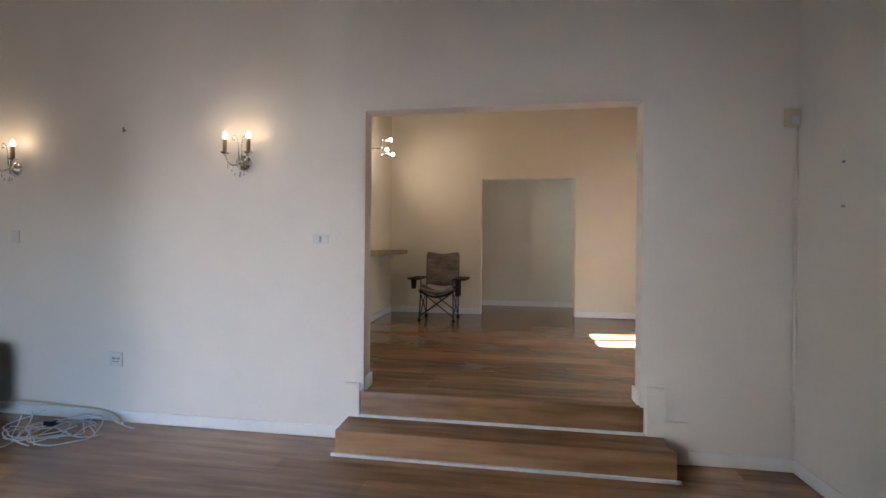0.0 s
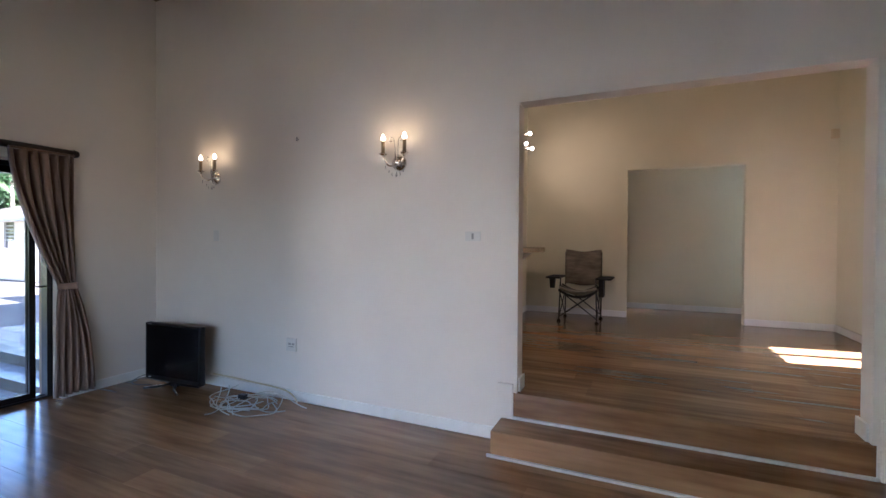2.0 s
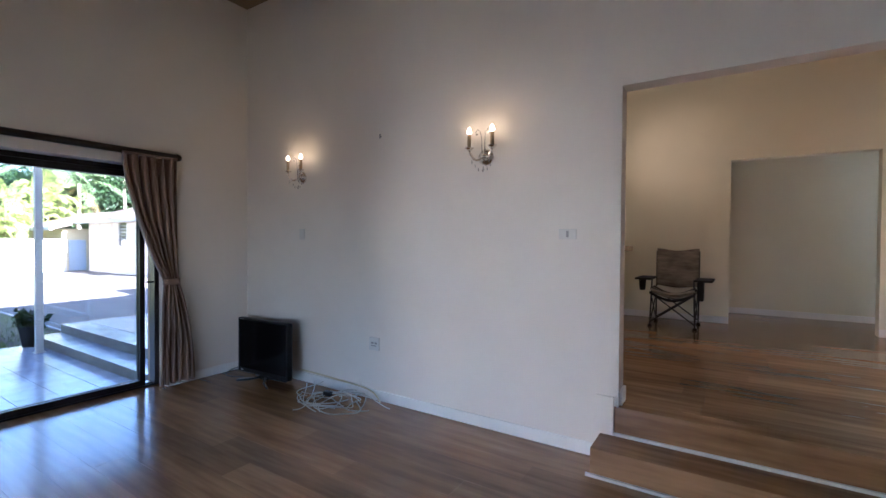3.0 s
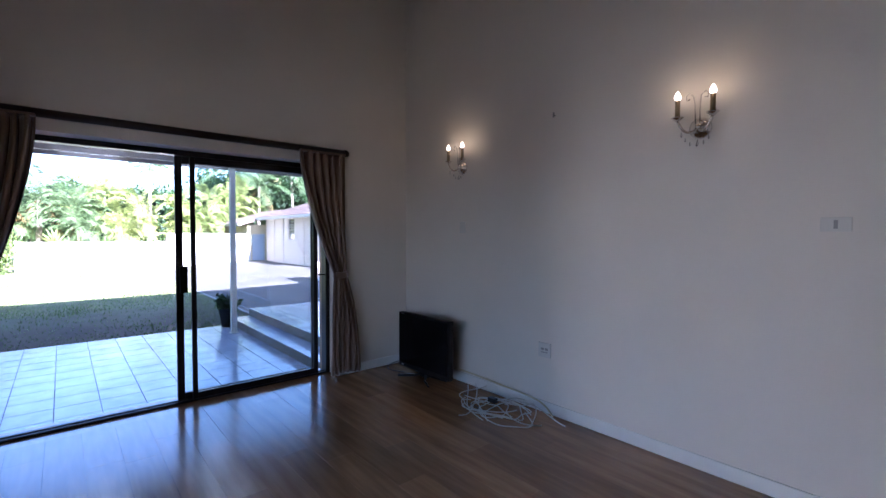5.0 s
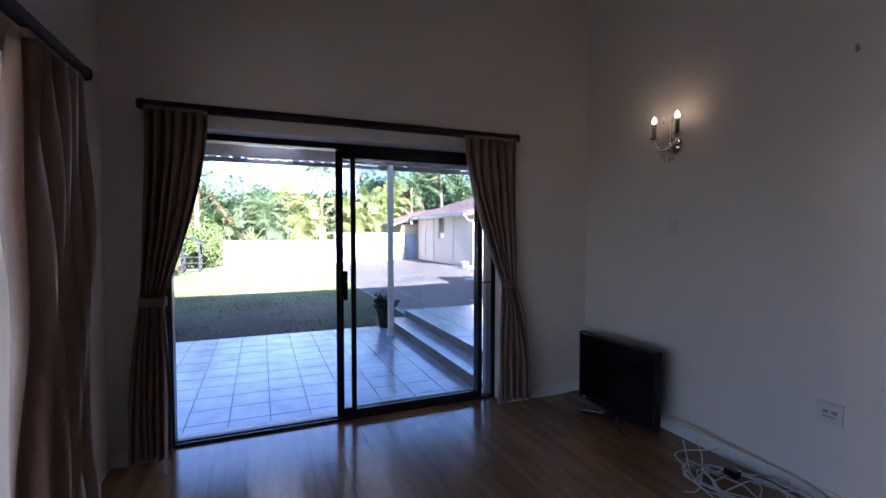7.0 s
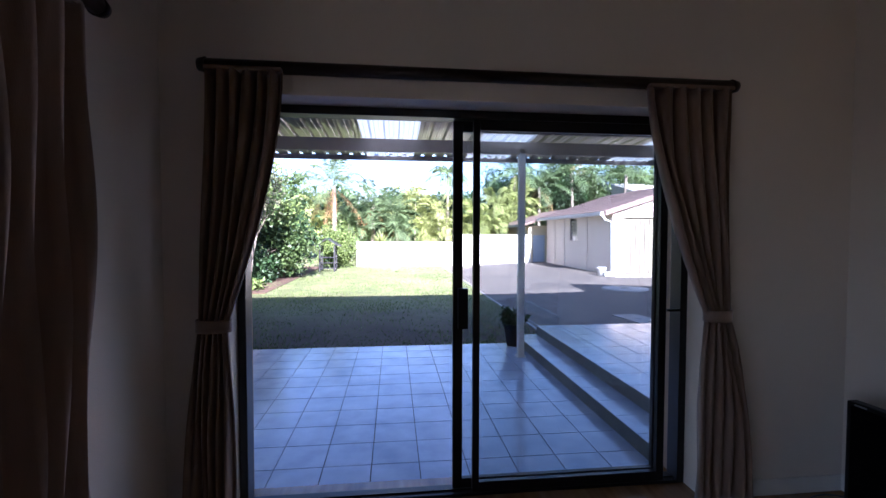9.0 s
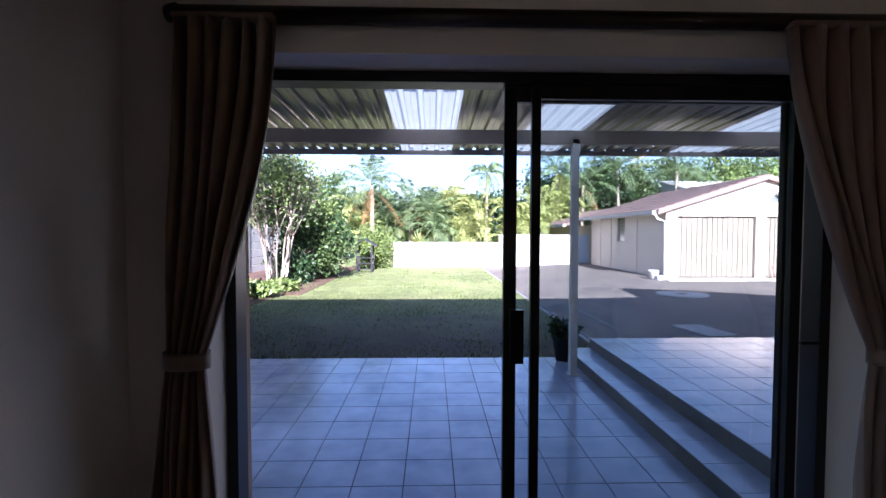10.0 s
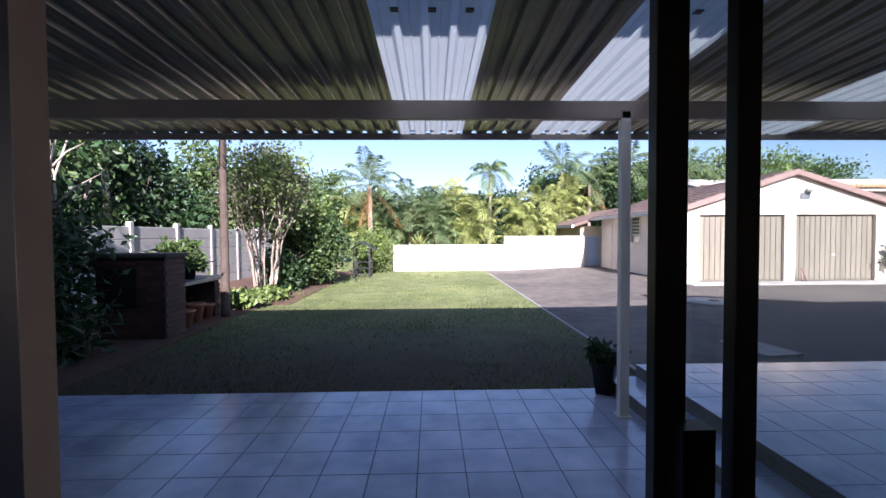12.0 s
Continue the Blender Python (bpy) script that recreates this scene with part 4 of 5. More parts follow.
part("window_frame", boxes((SW0, SW0 + 0.06, GY0 - 0.01, GY0 + 0.06, 1.18, 2.13), (SW1 - 0.06, SW1, GY0 - 0.01, GY0 + 0.06, 1.18, 2.13), (SW0, SW1, GY0 - 0.03, GY0 + 0.06, 1.14, 1.18)), GABLE, win)
for k in range(5):
    part("louvre", boxes((SW0 + 0.06, SW1 - 0.06, GY0 + 0.0, GY0 + 0.045, 1.45 + k * 0.13, 1.50 + k * 0.13)), SLAT, win)
for y0, y1 in ((9.0, 11.68), (12.03, 14.58)):
    d = part("garage_door", boxes((GX - 0.16, GX - 0.12, y0 + 0.002, y1 - 0.002, 0.02, 2.07)), GDOOR, gar, "weathered vertical-board garage door")
    n = 15
    w = (y1 - y0 - 0.06) / n
    for k in range(n):
        part("board", boxes((GX - 0.12, GX - 0.095, y0 + 0.03 + k * w + 0.008, y0 + 0.03 + (k + 1) * w - 0.008, 0.06, 2.03), bevel=0.004), GDOOR, d)
    part("door_handle", boxes((GX - 0.095, GX - 0.06, (y0 + y1) / 2 - 0.06, (y0 + y1) / 2 + 0.06, 0.80, 0.84), bevel=0.006), PLASTIC, d)
for sgn, ye in ((-1, 8.28), (1, 15.62)):
    bm = bmesh.new()
    prism(bm, [(ye, 2.13), (GA, 3.30), (GA, 3.46), (ye, 2.29)], "x", GX + 0.02, GX + 0.16)
    part("barge_board", bm, FASCIA, gar, "pinkish brown barge board")
    bm = bmesh.new()
    prism(bm, [(ye, 2.20), (GA, 3.38), (GA, 3.44), (ye, 2.26)], "x", -26.5, GX + 0.018)
    rp = part("roof_deck", bm, ROOFTILE, gar)
    vs, fs = [], []
    ncourse, ntile = 12, 22
    for i in range(ncourse):
        for j in range(ntile):
            k0, k1 = i / ncourse, (i + 1.06) / ncourse
            x0, x1 = -26.5 + j * 0.322, -26.5 + (j + 1) * 0.322 - 0.012
            a, b = (ye + (GA - ye) * k0, 2.26 + 1.18 * k0), (ye + (GA - ye) * min(1, k1), 2.26 + 1.18 * min(1, k1))
            o = len(vs)
            for lift in (0.006, 0.05):
                vs += [(x0, a[0], a[1] + lift), (x1, a[0], a[1] + lift), (x1, b[0], b[1] + lift * 0.5), (x0, b[0], b[1] + lift * 0.5)]
            fs += [(o + 4, o + 5, o + 6, o + 7), (o, o + 1, o + 5, o + 4), (o + 1, o + 2, o + 6, o + 5), (o + 3, o, o + 4, o + 7), (o + 2, o + 3, o + 7, o + 6)]
    me = bpy.data.meshes.new("roof_tiles")
    me.from_pydata(vs, [], fs)
    me.materials.append(ROOFTILE)
    rt = new("roof_tiles", me)
    rt.parent = gar
    tagged(rt, "brown concrete roof tiles", kind="stuff")
part("gutter", boxes((-26.5, GX + 0.02, 8.14, 8.275, 2.13, 2.26), bevel=0.02), PRECAST, gar, "grey metal gutter")
part("downpipe", tube(bmesh.new(), [(GX + 0.05, 8.22, 2.13), (GX + 0.05, 8.3, 1.98), (GX + 0.05, 8.56, 1.9), (GX + 0.05, 8.58, 0.06)], 0.045, 10), WHITEMETAL, gar)
part("gable_badge", boxes((GX + 0.001, GX + 0.03, 12.15, 12.45, 2.55, 2.75), bevel=0.01), SLAT, gar, "small pale wall fitting")
part("gable_lamp", lathe(bmesh.new(), [(0.10, 0.0), (0.13, 0.06), (0.06, 0.16)], (GX + 0.13, 12.4, 2.78), 14), WHITEMETAL, gar)
br = thing("broom_heads", "two small wooden pegs leaning on the garage pier", "peg", (GX + 0.25, 12.1, 0.021))
for y in (-0.06, 0.09):
    part("peg", tube(bmesh.new(), [(0, y, 0.0), (-0.08, y * 0.3, 0.40)], 0.022, 8), FASCIA, br)

gs = thing("climbing_shrub", "sparse green shrub against the garage pier", "shrub", (GX + 0.3, 14.95, 0.0))
part("stem", tube(bmesh.new(), [(0, 0, -0.02), (0.02, 0.03, 0.5), (-0.03, 0.0, 1.1)], 0.02, 6, r_end=0.008), BARK, gs)
crown(gs, LEAF_MID, "foliage", count=260, centre=(0, 0, 0.85), radii=(0.2, 0.3, 0.4), size=0.13, seed=97)
annex = thing("annex", "low ochre outbuilding with a pale blue door", "outbuilding")
part("wall", boxes((-31.5, -27.0, 7.88, 13, 0, 1.9)), YELLOWWALL, annex)
part("door", boxes((-26.999, -26.95, 8.12, 8.76, 0.0, 1.40), bevel=0.01), BLUEDOOR, annex, "pale blue door")
bm = bmesh.new()
prism(bm, [(7.45, 1.86), (10.2, 2.7), (13.4, 1.86), (13.4, 1.96), (10.2, 2.82), (7.45, 1.98)], "x", -31.8, -26.6)
part("roof", bm, ROOFTILE, annex)
part("fascia", boxes((-31.8, -26.6, 7.33, 7.445, 1.82, 1.96)), PRECAST, annex)

nb = thing("neighbour_house", "pale house with an orange tiled roof behind the garage", "house")
part("wall", boxes((-40, -33, 17.5, 36, 0, 4.0)), GABLE, nb)
part("window", boxes((-32.999, -32.95, 21.5, 25.0, 2.9, 3.7)), DARKWIN, nb)
bm = bmesh.new()
prism(bm, [(-41, 4.0), (-36.5, 5.3), (-32.2, 4.25), (-32.2, 4.05)], "y", 17.0, 36)
part("roof", bm, PRECAST, nb)
for k in range(60):
    part("ridge_tile", boxes((-32.4, -32.0, 17.0 + k * 0.31, 17.28 + k * 0.31, 4.26, 4.42), bevel=0.02), ORANGETILE, nb)
bm = bmesh.new()
prism(bm, [(22.5, 4.4), (28, 7.2), (34, 4.4)], "x", -46, -41.5)
part("upper_roof", bm, BLUEROOF, nb, "blue roof")


# ---- plants ----
def frond(vs, fs, base, yaw, rise, length, droop, leaflets, width, r, twist=0.0):
    """A feather frond: a bent midrib with narrow leaflets on both sides."""
    pts = []
    for i in range(9):
        k = i / 8
        out = length * (k - 0.18 * k * k * droop)
        pts.append(np.array(base) + np.array((math.cos(yaw) * out * math.cos(rise), math.sin(yaw) * out * math.cos(rise), out * math.sin(rise) - droop * length * 0.55 * k * k)))
    side = np.array((-math.sin(yaw), math.cos(yaw), 0.0))
    for a, b in zip(pts, pts[1:]):
        o = len(vs)
        vs += [tuple(a - side * 0.018), tuple(a + side * 0.018), tuple(b + side * 0.012), tuple(b - side * 0.012)]
        fs.append((o, o + 1, o + 2, o + 3))
    for j in range(leaflets):
        k = 0.12 + 0.86 * j / leaflets
        p = pts[int(k * 8)] + (pts[min(8, int(k * 8) + 1)] - pts[int(k * 8)]) * (k * 8 - int(k * 8))
        ax = pts[min(8, int(k * 8) + 1)] - pts[int(k * 8)]
        ax = ax / (np.linalg.norm(ax) + 1e-6)
        ln = width * (math.sin(math.pi * (0.12 + 0.80 * k)) ** 0.7) * r.uniform(0.8, 1.15)
        for sg in (-1, 1):
            d = side * sg * 0.8 + ax * 0.6 + np.array((0, 0, 0.12 - 0.28 * r.random() - twist))
            d = d / np.linalg.norm(d)
            w = ax * 0.021 * (0.6 + width)
            o = len(vs)
            tip = p + d * ln + np.array((0, 0, -0.30 * ln))
            mid = p + d * ln * 0.5 + np.array((0, 0, 0.03 * ln))
            vs += [tuple(p), tuple(mid + w), tuple(tip), tuple(mid - w)]
            fs.append((o, o + 1, o + 2, o + 3))


def palm_crown(seed, fronds, length, droop, leaflets=34, width=0.62, rise0=0.1, rise1=1.3, base=(0, 0, 0), store=None):
    r = np.random.RandomState(seed)
    vs, fs = store if store else ([], [])
    for i in range(fronds):
        k = i / fronds
        frond(vs, fs, base, i * 2.4 + r.uniform(-0.3, 0.3), rise0 + (rise1 - rise0) * k, length * r.uniform(0.8, 1.1), droop * r.uniform(0.7, 1.3) * (1.15 - 0.5 * k), leaflets, width, r)
    return vs, fs


def pydata(name, vs, fs, material, parent, label=""):
    me = bpy.data.meshes.new(name)
    me.from_pydata([tuple(map(float, v)) for v in vs], [], fs)
    me.materials.append(material)
    ob = new(name, me)
    ob.parent = parent
    return tagged(ob, label)


def palm(at, height, seed, length, material, label, dead=0, lean=0.2, radius=0.11, fronds=16, droop=0.8):
    p = thing("palm_tree", label, "palm tree", at, group="palms beyond the boundary wall")
    pts = [(lean * (i / 8) ** 2, 0, height * i / 8) for i in range(9)]
    part("trunk", tube(bmesh.new(), pts, radius, 10, r_end=radius * 0.7), PALEBARK, p)
    top = (lean, 0, height)
    pydata("crown", *palm_crown(seed, fronds, length, droop, base=top), material, p)
    if dead:
        r = np.random.RandomState(seed + 50)
        vs, fs = [], []
        for i in range(dead):
            frond(vs, fs, (lean, 0, height - 0.1), i * 1.9 + r.random(), -0.5, length * 0.75, 0.9, 16, 0.4, r, 0.4)
        pydata("dead_fronds", vs, fs, PALM_D, p, "hanging orange-brown dead fronds")
    return p


def palm_clump(at, height, seed, label, material=PALM_Y):
    p = thing("palm_clump", label, "palm", at, group="clumping palms")
    r = np.random.RandomState(seed)
    store = ([], [])
    for k in range(6):
        a, rad = r.uniform(0, 6.28), r.uniform(0.1, 0.7)
        h = height * r.uniform(0.25, 0.62)
        b = (rad * math.cos(a), rad * math.sin(a), 0)
        t = (1.6 * b[0], 1.6 * b[1], h)
        part("stem", tube(bmesh.new(), [b, ((b[0] + t[0]) / 2, (b[1] + t[1]) / 2, h / 2), t], 0.04, 7, r_end=0.028), PALMSTEM, p)
        palm_crown(seed * 7 + k, 7, height * 0.46, 1.0, 28, 0.50, 0.55, 1.45, t, store)
    pydata("fronds", *store, material, p)
    return p


c1 = palm_clump((-29.0, 3.2, -0.14), 4.6, 11, "yellow-green clumping palm behind the boundary wall")
c2 = palm_clump((-29.6, 5.3, -0.14), 4.7, 12, "yellow-green clumping palm with many thin stems")
c3 = palm_clump((-29.2, 1.2, -0.14), 4.0, 13, "green clumping palm behind the boundary wall", PALM_G)
for i, (x, y, s) in enumerate(((-30.4, 6.6, 1.0), (-31, 2.0, 1.05), (-30.8, -1.6, 0.95), (-31, -3.4, 1.0), (-32, 8.6, 1.1), (-33.2, -5.2, 1.0))):
    o = copy_thing((c1, c2, c3)[i % 3], pose(x, y, -0.14, 0, 0, 67 * i))
    s *= 1.15
    o.scale = (s, s, s)
palm((-30.5, 4.0, -0.14), 5.0, 21, 2.0, PALM_G, "tall slender palm against the sky", 0, 0.25, 0.09, 12, 1.1)
palm((-29.2, -2.4, -0.14), 4.2, 22, 3.1, PALM_G, "tall palm with orange dead fronds", 5, 0.3, 0.14, 18)
palm((-31, -0.4, -0.14), 3.3, 23, 2.7, PALM_G, "palm with drooping orange-brown dead fronds", 6, -0.2, 0.14)
palm((-30, 0.8, -0.14), 2.7, 24, 2.3, PALM_G, "short palm with dead fronds behind the wall", 4, 0.1, 0.13)
palm((-32.5, 8.6, 0.0), 5.2, 25, 3.1, PALM_G, "tall palm beyond the garage roof", 0, 0.2, 0.13)
palm((-33.5, 10.6, 0.0), 4.6, 26, 3.0, PALM_G, "palm rising behind the garage", 3, 0.2, 0.13)
palm((-33, 12.8, 0.0), 5.6, 27, 3.0, PALM_G, "tall palm behind the garage ridge", 0, -0.3, 0.12)
palm((-34, 17.0, 0.0), 5.6, 28, 3.0, PALM_G, "dark palm behind the garage", 0, 0.2, 0.13)
palm((-17.6, -9.2, -0.14), 4.3, 31, 2.2, PALM_G, "garden palm beyond the panel fence", 2, 0.3, 0.12)
palm((-15.2, -8.6, -0.14), 3.6, 32, 2.2, PALM_G, "garden palm close behind the panel fence", 0, -0.2, 0.12)
palm((-20.5, -9.6, -0.14), 5.2, 33, 2.3, PALM_G, "tall garden palm beyond the panel fence", 0, 0.2, 0.12)
agave = thing("spiky_plant", "spiky yellow-green rosette plant above the wall", "plant", (-27.3, 0.2, -0.14))
part("stem", tube(bmesh.new(), [(0, 0, 0), (0, 0, 1.05)], 0.08, 8), PALEBARK, agave)
vs, fs = [], []
r = np.random.RandomState(5)
for i in range(46):
    a, e, L = r.uniform(0, 6.28), r.uniform(-0.1, 1.4), r.uniform(0.6, 0.95)
    d = np.array((math.cos(a) * math.cos(e), math.sin(a) * math.cos(e), math.sin(e)))
    s = np.array((-math.sin(a), math.cos(a), 0)) * 0.045
    b = np.array((0, 0, 1.05))
    o = len(vs)
    vs += [b - s * 0.5, b + d * L * 0.5 + s, b + d * L - np.array((0, 0, 0.1)), b + d * L * 0.5 - s]
    fs.append((o, o + 1, o + 2, o + 3))
pydata("leaves", vs, fs, PALM_Y, agave)


def tree(name, at, label, stems, height, spread, crowns, bark, seed, category="tree", thin=1.0, long=1.7, tight=1.0):
    """Several tapering, forking stems under a broken crown."""
    t = thing(name, label, category, at)
    r = random.Random(seed)
    for k in range(stems):
        a = k * 2.4 + r.uniform(-0.4, 0.4)
        pts = []
        for i in range(7):
            q = i / 6
            reach = spread * (0.22 + 0.78 * q ** 1.2) * r.uniform(0.85, 1.15)
            pts.append((reach * math.cos(a) + r.uniform(-0.06, 0.06), reach * math.sin(a) + r.uniform(-0.06, 0.06), height * q))
        part("stem", tube(bmesh.new(), pts, thin * r.uniform(0.035, 0.06), 7, r_end=0.012), bark, t)
        for j in (3, 4, 5):
            b = Vector(pts[j])
            e = b + Vector((r.uniform(-0.5, 0.5), r.uniform(-0.5, 0.5), r.uniform(0.3, 0.7)))
            part("limb", tube(bmesh.new(), [b, b.lerp(e, 0.5) + Vector((0, 0, 0.06)), e], 0.018, 5, r_end=0.006), bark, t)
    for i, (count, centre, radii, size, material) in enumerate(crowns):
        crown(t, material, "crown", count=count, centre=centre, radii=radii, size=size, seed=seed * 10 + i, clumps=40, long=long, tight=tight)
    return t


# lighter leaves stacked over darker ones paint sunlit tops into the crowns
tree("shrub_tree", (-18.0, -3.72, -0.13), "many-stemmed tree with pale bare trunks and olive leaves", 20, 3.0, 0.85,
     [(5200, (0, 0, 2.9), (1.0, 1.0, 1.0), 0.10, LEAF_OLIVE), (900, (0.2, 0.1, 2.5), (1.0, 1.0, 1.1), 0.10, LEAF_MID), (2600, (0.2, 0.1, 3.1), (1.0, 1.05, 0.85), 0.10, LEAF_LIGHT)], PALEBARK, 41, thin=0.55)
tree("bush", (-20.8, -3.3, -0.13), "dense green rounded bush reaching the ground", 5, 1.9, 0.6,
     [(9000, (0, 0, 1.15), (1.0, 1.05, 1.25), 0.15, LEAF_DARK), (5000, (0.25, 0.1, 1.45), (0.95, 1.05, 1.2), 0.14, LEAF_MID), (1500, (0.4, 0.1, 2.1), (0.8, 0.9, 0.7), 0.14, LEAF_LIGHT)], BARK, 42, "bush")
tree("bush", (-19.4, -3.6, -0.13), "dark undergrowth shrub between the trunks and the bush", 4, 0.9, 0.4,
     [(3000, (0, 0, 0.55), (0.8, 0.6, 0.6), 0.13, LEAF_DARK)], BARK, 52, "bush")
tree("hedge_bush", (-25.5, -1.85, -0.14), "light green creeper-covered hedge beside the white wall", 3, 1.2, 0.4,
     [(8000, (0, 0, 1.05), (0.6, 0.85, 0.9), 0.12, LEAF_LIGHT)], BARK, 43, "hedge")
# these three stand in tree shade, which their dark leaf colour carries
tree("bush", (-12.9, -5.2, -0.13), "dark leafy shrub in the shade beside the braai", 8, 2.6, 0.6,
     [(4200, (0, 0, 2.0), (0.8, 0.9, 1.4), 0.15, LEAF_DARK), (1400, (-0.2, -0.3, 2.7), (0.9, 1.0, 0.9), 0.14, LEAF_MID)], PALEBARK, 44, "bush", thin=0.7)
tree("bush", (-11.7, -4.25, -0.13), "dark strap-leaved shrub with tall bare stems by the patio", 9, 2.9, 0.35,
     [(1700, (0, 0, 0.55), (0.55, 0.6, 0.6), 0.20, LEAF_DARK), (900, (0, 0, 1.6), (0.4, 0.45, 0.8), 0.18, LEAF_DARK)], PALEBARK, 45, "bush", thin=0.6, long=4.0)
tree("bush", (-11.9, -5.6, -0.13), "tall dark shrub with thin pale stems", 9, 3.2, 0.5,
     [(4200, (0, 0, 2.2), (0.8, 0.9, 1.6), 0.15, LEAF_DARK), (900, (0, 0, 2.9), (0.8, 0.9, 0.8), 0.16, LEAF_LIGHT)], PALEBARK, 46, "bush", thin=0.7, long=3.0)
for i, (x, y, s) in enumerate(((-16.2, -3.55, 0.45), (-17.3, -3.3, 0.4), (-15.6, -4.2, 0.5))):
    g = thing("ground_cover", "low bright green ground-cover plant in the bed", "plant", (x, y, -0.126), group="low plants in the bed")
    crown(g, LEAF_LIGHT, "foliage", count=700, centre=(0, 0, s * 0.45), radii=(s * 1.1, s, s * 0.45), size=0.13, seed=60 + i)
for i, (x, y, h, w, m) in enumerate(((-36, 14, 6.6, 2.6, LEAF_MID), (-38, 19, 7.0, 3.2, LEAF_MID), (-38, 24, 7.6, 3.4, LEAF_LIGHT), (-40, 30, 7.6, 3.6, LEAF_MID), (-36, 9.5, 6.0, 2.6, LEAF_DARK), (-35.5, 1.0, 4.3, 2.6, LEAF_DARK), (-35.5, 5.0, 4.3, 2.6, LEAF_DARK), (-35, -3.0, 4.4, 2.4, LEAF_DARK), (-34.5, 12.0, 6.4, 2.2, LEAF_DARK), (-36, -8, 6.0, 3.0, LEAF_MID), (-28, -9, 6.0, 3.0, LEAF_MID), (-22, -13, 6.0, 3.0, LEAF_DARK), (-13, -11, 5.0, 2.6, LEAF_DARK), (-17.5, -10.5, 3.5, 2.4, LEAF_MID), (-14.5, -9.8, 3.3, 2.2, LEAF_MID), (-22, -10, 4.6, 2.6, LEAF_DARK))):
    tree("tree", (x, y, -0.14), "tall leafy tree with a broken green crown", 4, h * 0.8, 1.4, [(8500, (0, 0, h * 0.66), (w, w, h * 0.38), 0.24, m)], BARK, 70 + i, tight=0.62)
backdrop = thing("far_woods", "far line of dark green woods", "woods", kind="structure")
crown(backdrop, LEAF_MID, "foliage", count=9000, centre=(-75, 5, 1.5), radii=(8, 80, 4.5), size=1.5, seed=99, clumps=160)

# palm-like trunk beside the braai
tr = thing("palm_tree", "tall palm with a ringed dark trunk beside the braai", "palm tree", (-15.0, -3.40, -0.125))
bm = bmesh.new()
prof = []
for i in range(40):
    prof.append((0.085 - 0.0006 * i + (0.010 if i % 4 == 0 else 0.0), i * 0.12))
lathe(bm, prof, (0, 0, 0), 12)
part("trunk", bm, BARK, tr)
pydata("crown", *palm_crown(88, 12, 1.8, 0.9, base=(0, 0, 4.6)), PALM_G, tr)

# wishing well
ww = thing("wishing_well", "small dark timber wishing well with a pitched roof", "garden ornament", (-23.5, -1.95, -0.13))
for x in (-0.3, 0.3):
    for y in (-0.3, 0.3):
        part("upright", boxes((x - 0.03, x + 0.03, y - 0.03, y + 0.03, 0, 1.12)), STEEL, ww)
for z in (0.12, 0.35, 0.58):
    part("rail", boxes((0.28, 0.32, -0.3, 0.3, z, z + 0.04)), STEEL, ww)
    part("rail", boxes((-0.3, 0.3, 0.28, 0.32, z, z + 0.04)), STEEL, ww)
bm = bmesh.new()
prism(bm, [(-0.5, 1.06), (0.0, 1.36), (0.5, 1.06), (0.5, 1.11), (0.0, 1.42), (-0.5, 1.11)], "x", -0.45, 0.45)
part("roof", bm, STEEL, ww, "dark pitched roof")

# braai
ba = thing("braai", "dark face-brick built-in barbecue with a stone slab", "barbecue")
part("core", boxes((-13.58, -13.02, -4.48, -3.42, -0.13, 1.16), (-15.18, -15.0, -4.3, -3.62, -0.13, 0.62), (-15.0, -13.58, -4.3, -4.2, -0.13, 0.62)), MORTAR, ba)
# flat black plate gives the darkness of the recessed firebox opening
part("firebox", boxes((-13.019, -13.0, -4.36, -3.86, 0.36, 0.98), bevel=0.004), BLACKPL, ba, "black plate standing in for the dark firebox recess")
part("slab", boxes((-15.25, -13.58, -4.4, -3.49, 0.625, 0.69), bevel=0.01), RISER, ba, "grey stone slab")
part("capping", boxes((-13.64, -12.96, -4.54, -3.36, 1.162, 1.22), bevel=0.01), MORTAR, ba)
brick_mesh = mesh_of("brick", boxes((-0.106, 0.106, -0.012, 0.012, -0.034, 0.034), bevel=0.004), BRICK)
for row in range(15):
    z = -0.085 + row * 0.083
    for k in range(5):
        for face in (0, 1):
            off = 0.11 if row % 2 else 0.0
            o = new("brick", brick_mesh)
            o.parent = ba
            if face == 0:
                y = -4.38 + k * 0.222 + off * 0.9
                if y > -3.51:
                    y = -3.53
                o.matrix_basis = pose(-13.018, y, z, 0, 0, 90)
            elif k < 3:
                o.matrix_basis = pose(-13.46 + k * 0.222 * 0.72 + off * 0.3, -3.417, z)
            else:
                bpy.data.objects.remove(o)
for row in range(8):
    o = new("brick", brick_mesh)
    o.parent = ba
    o.matrix_basis = pose(-15.09, -3.617, -0.085 + row * 0.083)
for i, (x, y, s) in enumerate(((-13.95, -3.62, 1.0), (-14.45, -3.72, 1.15), (-14.85, -3.70, 0.9))):
    p = thing("flower_pot", "empty terracotta flower pot under the slab", "flower pot", (x, y, -0.124), group="pots under the slab")
    part("pot", lathe(bmesh.new(), [(0.09 * s, 0.0), (0.14 * s, 0.26 * s), (0.16 * s, 0.26 * s), (0.16 * s, 0.31 * s), (0.13 * s, 0.30 * s), (0.08 * s, 0.05)], (0, 0, 0), 18), TERRA, p)
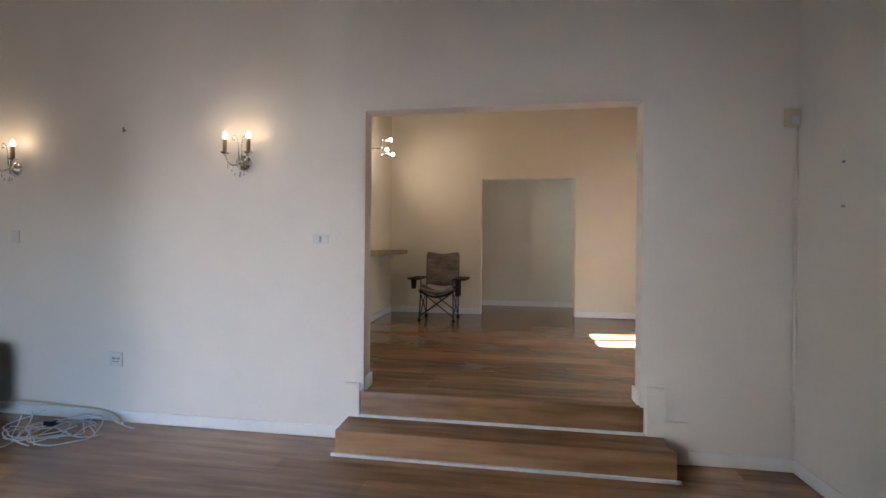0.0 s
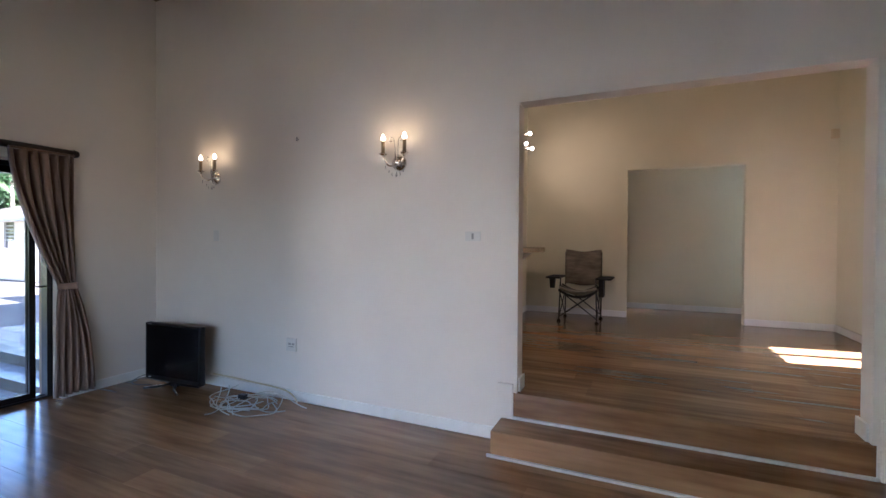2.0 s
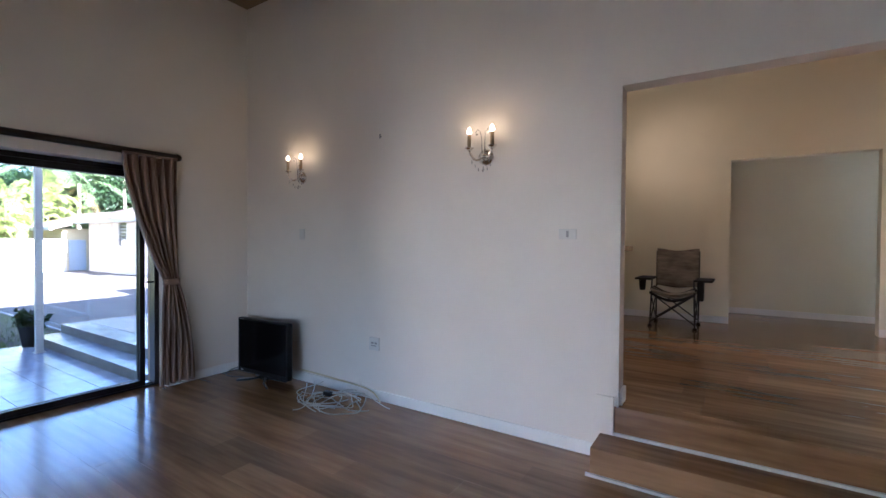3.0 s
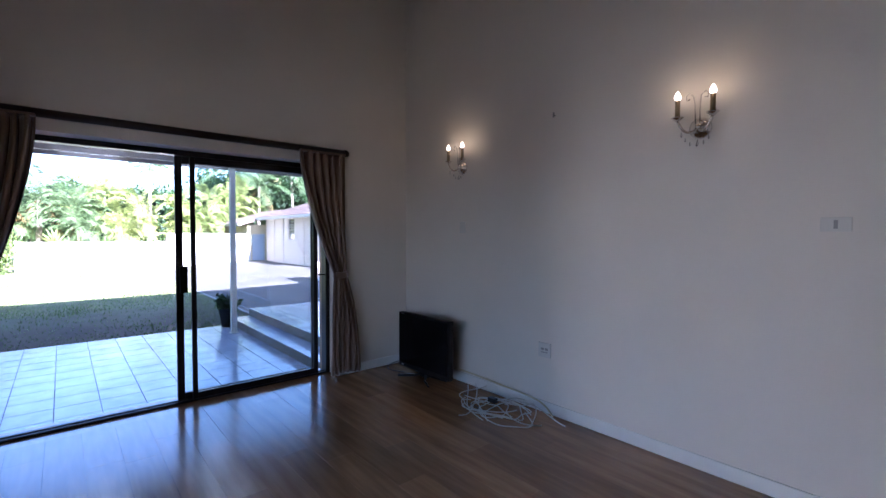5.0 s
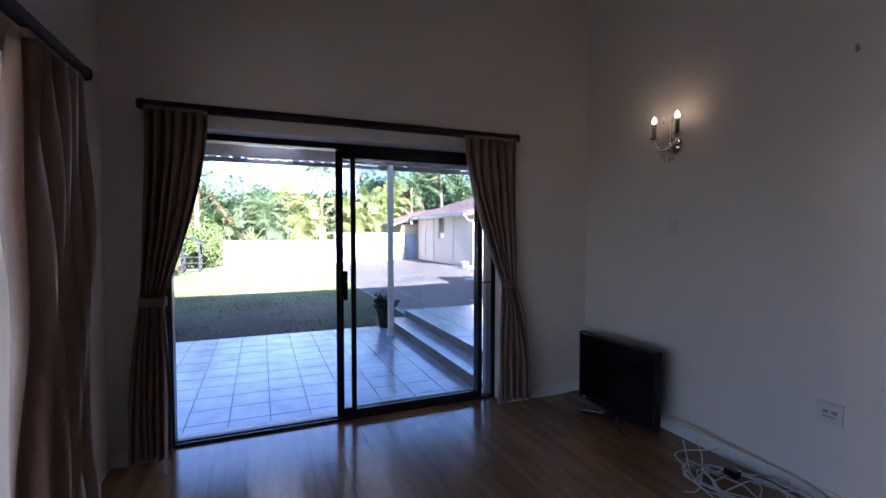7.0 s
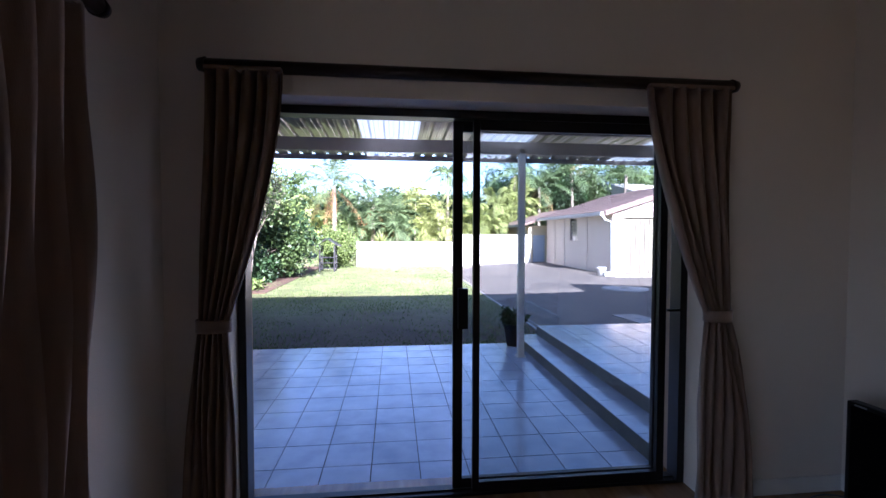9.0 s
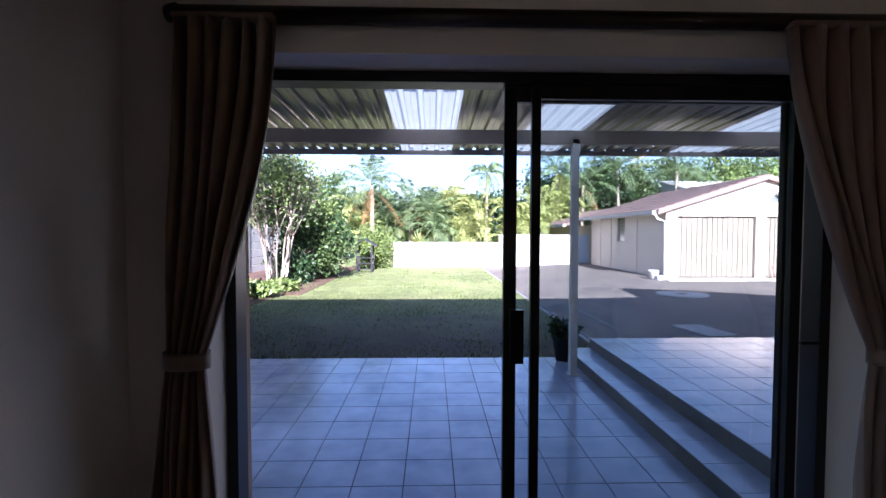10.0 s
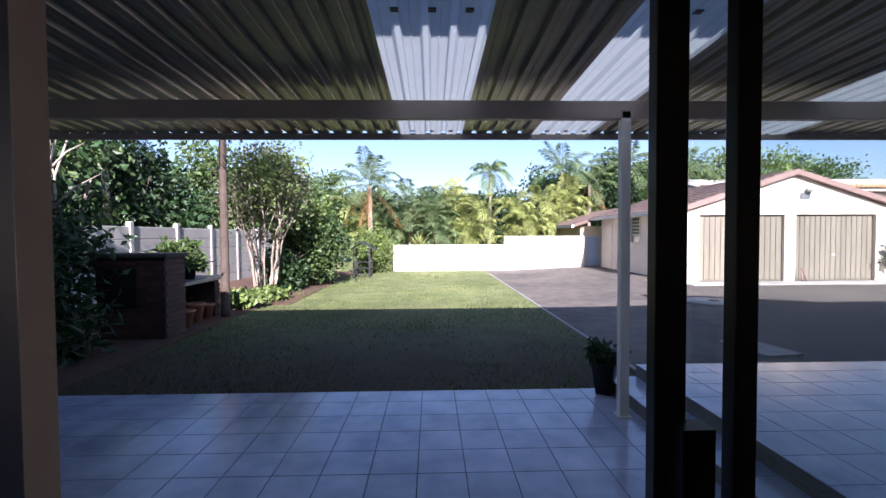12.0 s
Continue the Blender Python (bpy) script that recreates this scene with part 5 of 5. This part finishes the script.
for i, (x, s) in enumerate(((-13.95, 1.0), (-14.4, 0.9))):
    p = thing("potted_plant", "leafy plant in a dark pot standing on the slab", "potted plant", (x, -3.8, 0.691), group="plants on the slab")
    part("pot", lathe(bmesh.new(), [(0.10, 0.0), (0.14, 0.24), (0.15, 0.25), (0.12, 0.24)], (0, 0, 0), 16), BLACKPL if i else TERRA, p)
    crown(p, LEAF_MID, "foliage", count=300, centre=(0, 0, 0.46 * s), radii=(0.24, 0.24, 0.24), size=0.16, seed=90 + i)

# grass blades
r = np.random.RandomState(8)
n = 42000
gx = PXE - 0.03 - 15.5 * r.uniform(0, 1, n) ** 1.7
gy = r.uniform(-3.2, 3.12, n)
bare = ((gx + 12.4) / 1.2) ** 2 + ((gy - 0.5) / 1.7) ** 2 + 0.5 * np.sin(gx * 5) * np.sin(gy * 4)
keep = ((bare > 1.0) & (r.uniform(0, 1, n) < np.clip((-10.6 - gx) / 3.5, 0.12, 1))) | (r.uniform(0, 1, n) < 0.15)
gx, gy = gx[keep], gy[keep]
n = len(gx)
h = r.uniform(0.02, 0.05, n) * (0.5 + 0.9 * (np.sin(gx * 1.3) * np.sin(gy * 1.7 + 1) * 0.5 + 0.5))
a = r.uniform(0, 6.28, n)
w = 0.007
v = np.empty((n, 3, 3))
v[:, 0] = np.stack([gx - w * np.cos(a), gy - w * np.sin(a), np.full(n, -0.147)], 1)
v[:, 1] = np.stack([gx + w * np.cos(a), gy + w * np.sin(a), np.full(n, -0.147)], 1)
v[:, 2] = np.stack([gx + r.normal(0, 0.015, n), gy + r.normal(0, 0.015, n), -0.145 + h], 1)
me = bpy.data.meshes.new("grass")
me.from_pydata(v.reshape(-1, 3).tolist(), [], [(3 * i, 3 * i + 1, 3 * i + 2) for i in range(n)])
me.materials.append(BLADE)
tagged(new("grass", me), "short patchy lawn grass", "grass", kind="stuff")

# ---- floor boards and tiles ----
def boards(parent, x0, x1, y0, y1, z, seed):
    """Laminate boards along x in staggered rows, each one a piece."""
    r = random.Random(seed)
    cache = {}
    wide, length = 0.194, 1.29
    y = y0
    while y < y1 - 0.01:
        w = min(wide, y1 - y)
        x = x0 - r.uniform(0, length)
        while x < x1:
            a, b = max(x, x0), min(x + length, x1)
            if b - a > 0.02:
                key = (round(b - a, 3), round(w, 3))
                if key not in cache:
                    L, Wd = key
                    cache[key] = mesh_of("board", boxes((0.0006, L - 0.0006, 0.0006, Wd - 0.0006, -0.008, 0.0)), PLANK)
                o = new("board", cache[key])
                o.location = (a, y, z)
                o.parent = parent
            x += length
        y += wide


floor = structure("floor", boxes((XW, XE, YS, YN, -0.2, -0.0085)), SUBFLOOR, "warm brown laminate board floor", "floor")
boards(floor, XW, XE, YS, YN, 0.0, 1)
floor2 = structure("floor_upper", boxes((XL - 0.1, PX1, YN2, 8.53, -0.2, UF - 0.0085)), SUBFLOOR, "warm brown laminate board floor of the upper room", "floor")
boards(floor2, XL, PX1, YN2 + 0.001, 8.53, UF, 2)


def tiles(parent, x0, x1, y0, y1, z, px, py, pitch=0.325, near=True):
    cache = {}
    i0, i1 = math.floor((x0 - px) / pitch), math.ceil((x1 - px) / pitch)
    j0, j1 = math.floor((y0 - py) / pitch), math.ceil((y1 - py) / pitch)
    for i in range(i0, i1):
        for j in range(j0, j1):
            a, b = max(x0, px + i * pitch + 0.003), min(x1, px + (i + 1) * pitch - 0.003)
            c, d = max(y0, py + j * pitch + 0.003), min(y1, py + (j + 1) * pitch - 0.003)
            if b - a < 0.02 or d - c < 0.02:
                continue
            key = (round(b - a, 3), round(d - c, 3))
            if key not in cache:
                cache[key] = mesh_of("tile", boxes((0, key[0], 0, key[1], -0.006, 0), bevel=0.0015), TILE)
            o = new("tile", cache[key])
            o.location = (a, c, z)
            o.parent = parent


tiles(patio, PXE, XO - 0.002, -6.0, S1Y - 0.002, PZ, -9.236, 0.659)
tiles(terrace, PXE, XO - 0.002, S1Y, S2Y - 0.002, S1Z, -9.236, S1Y - 0.003)
tiles(terrace, PXE, XO - 0.002, S2Y, 9.4, S2Z, -9.236, S2Y - 0.003)
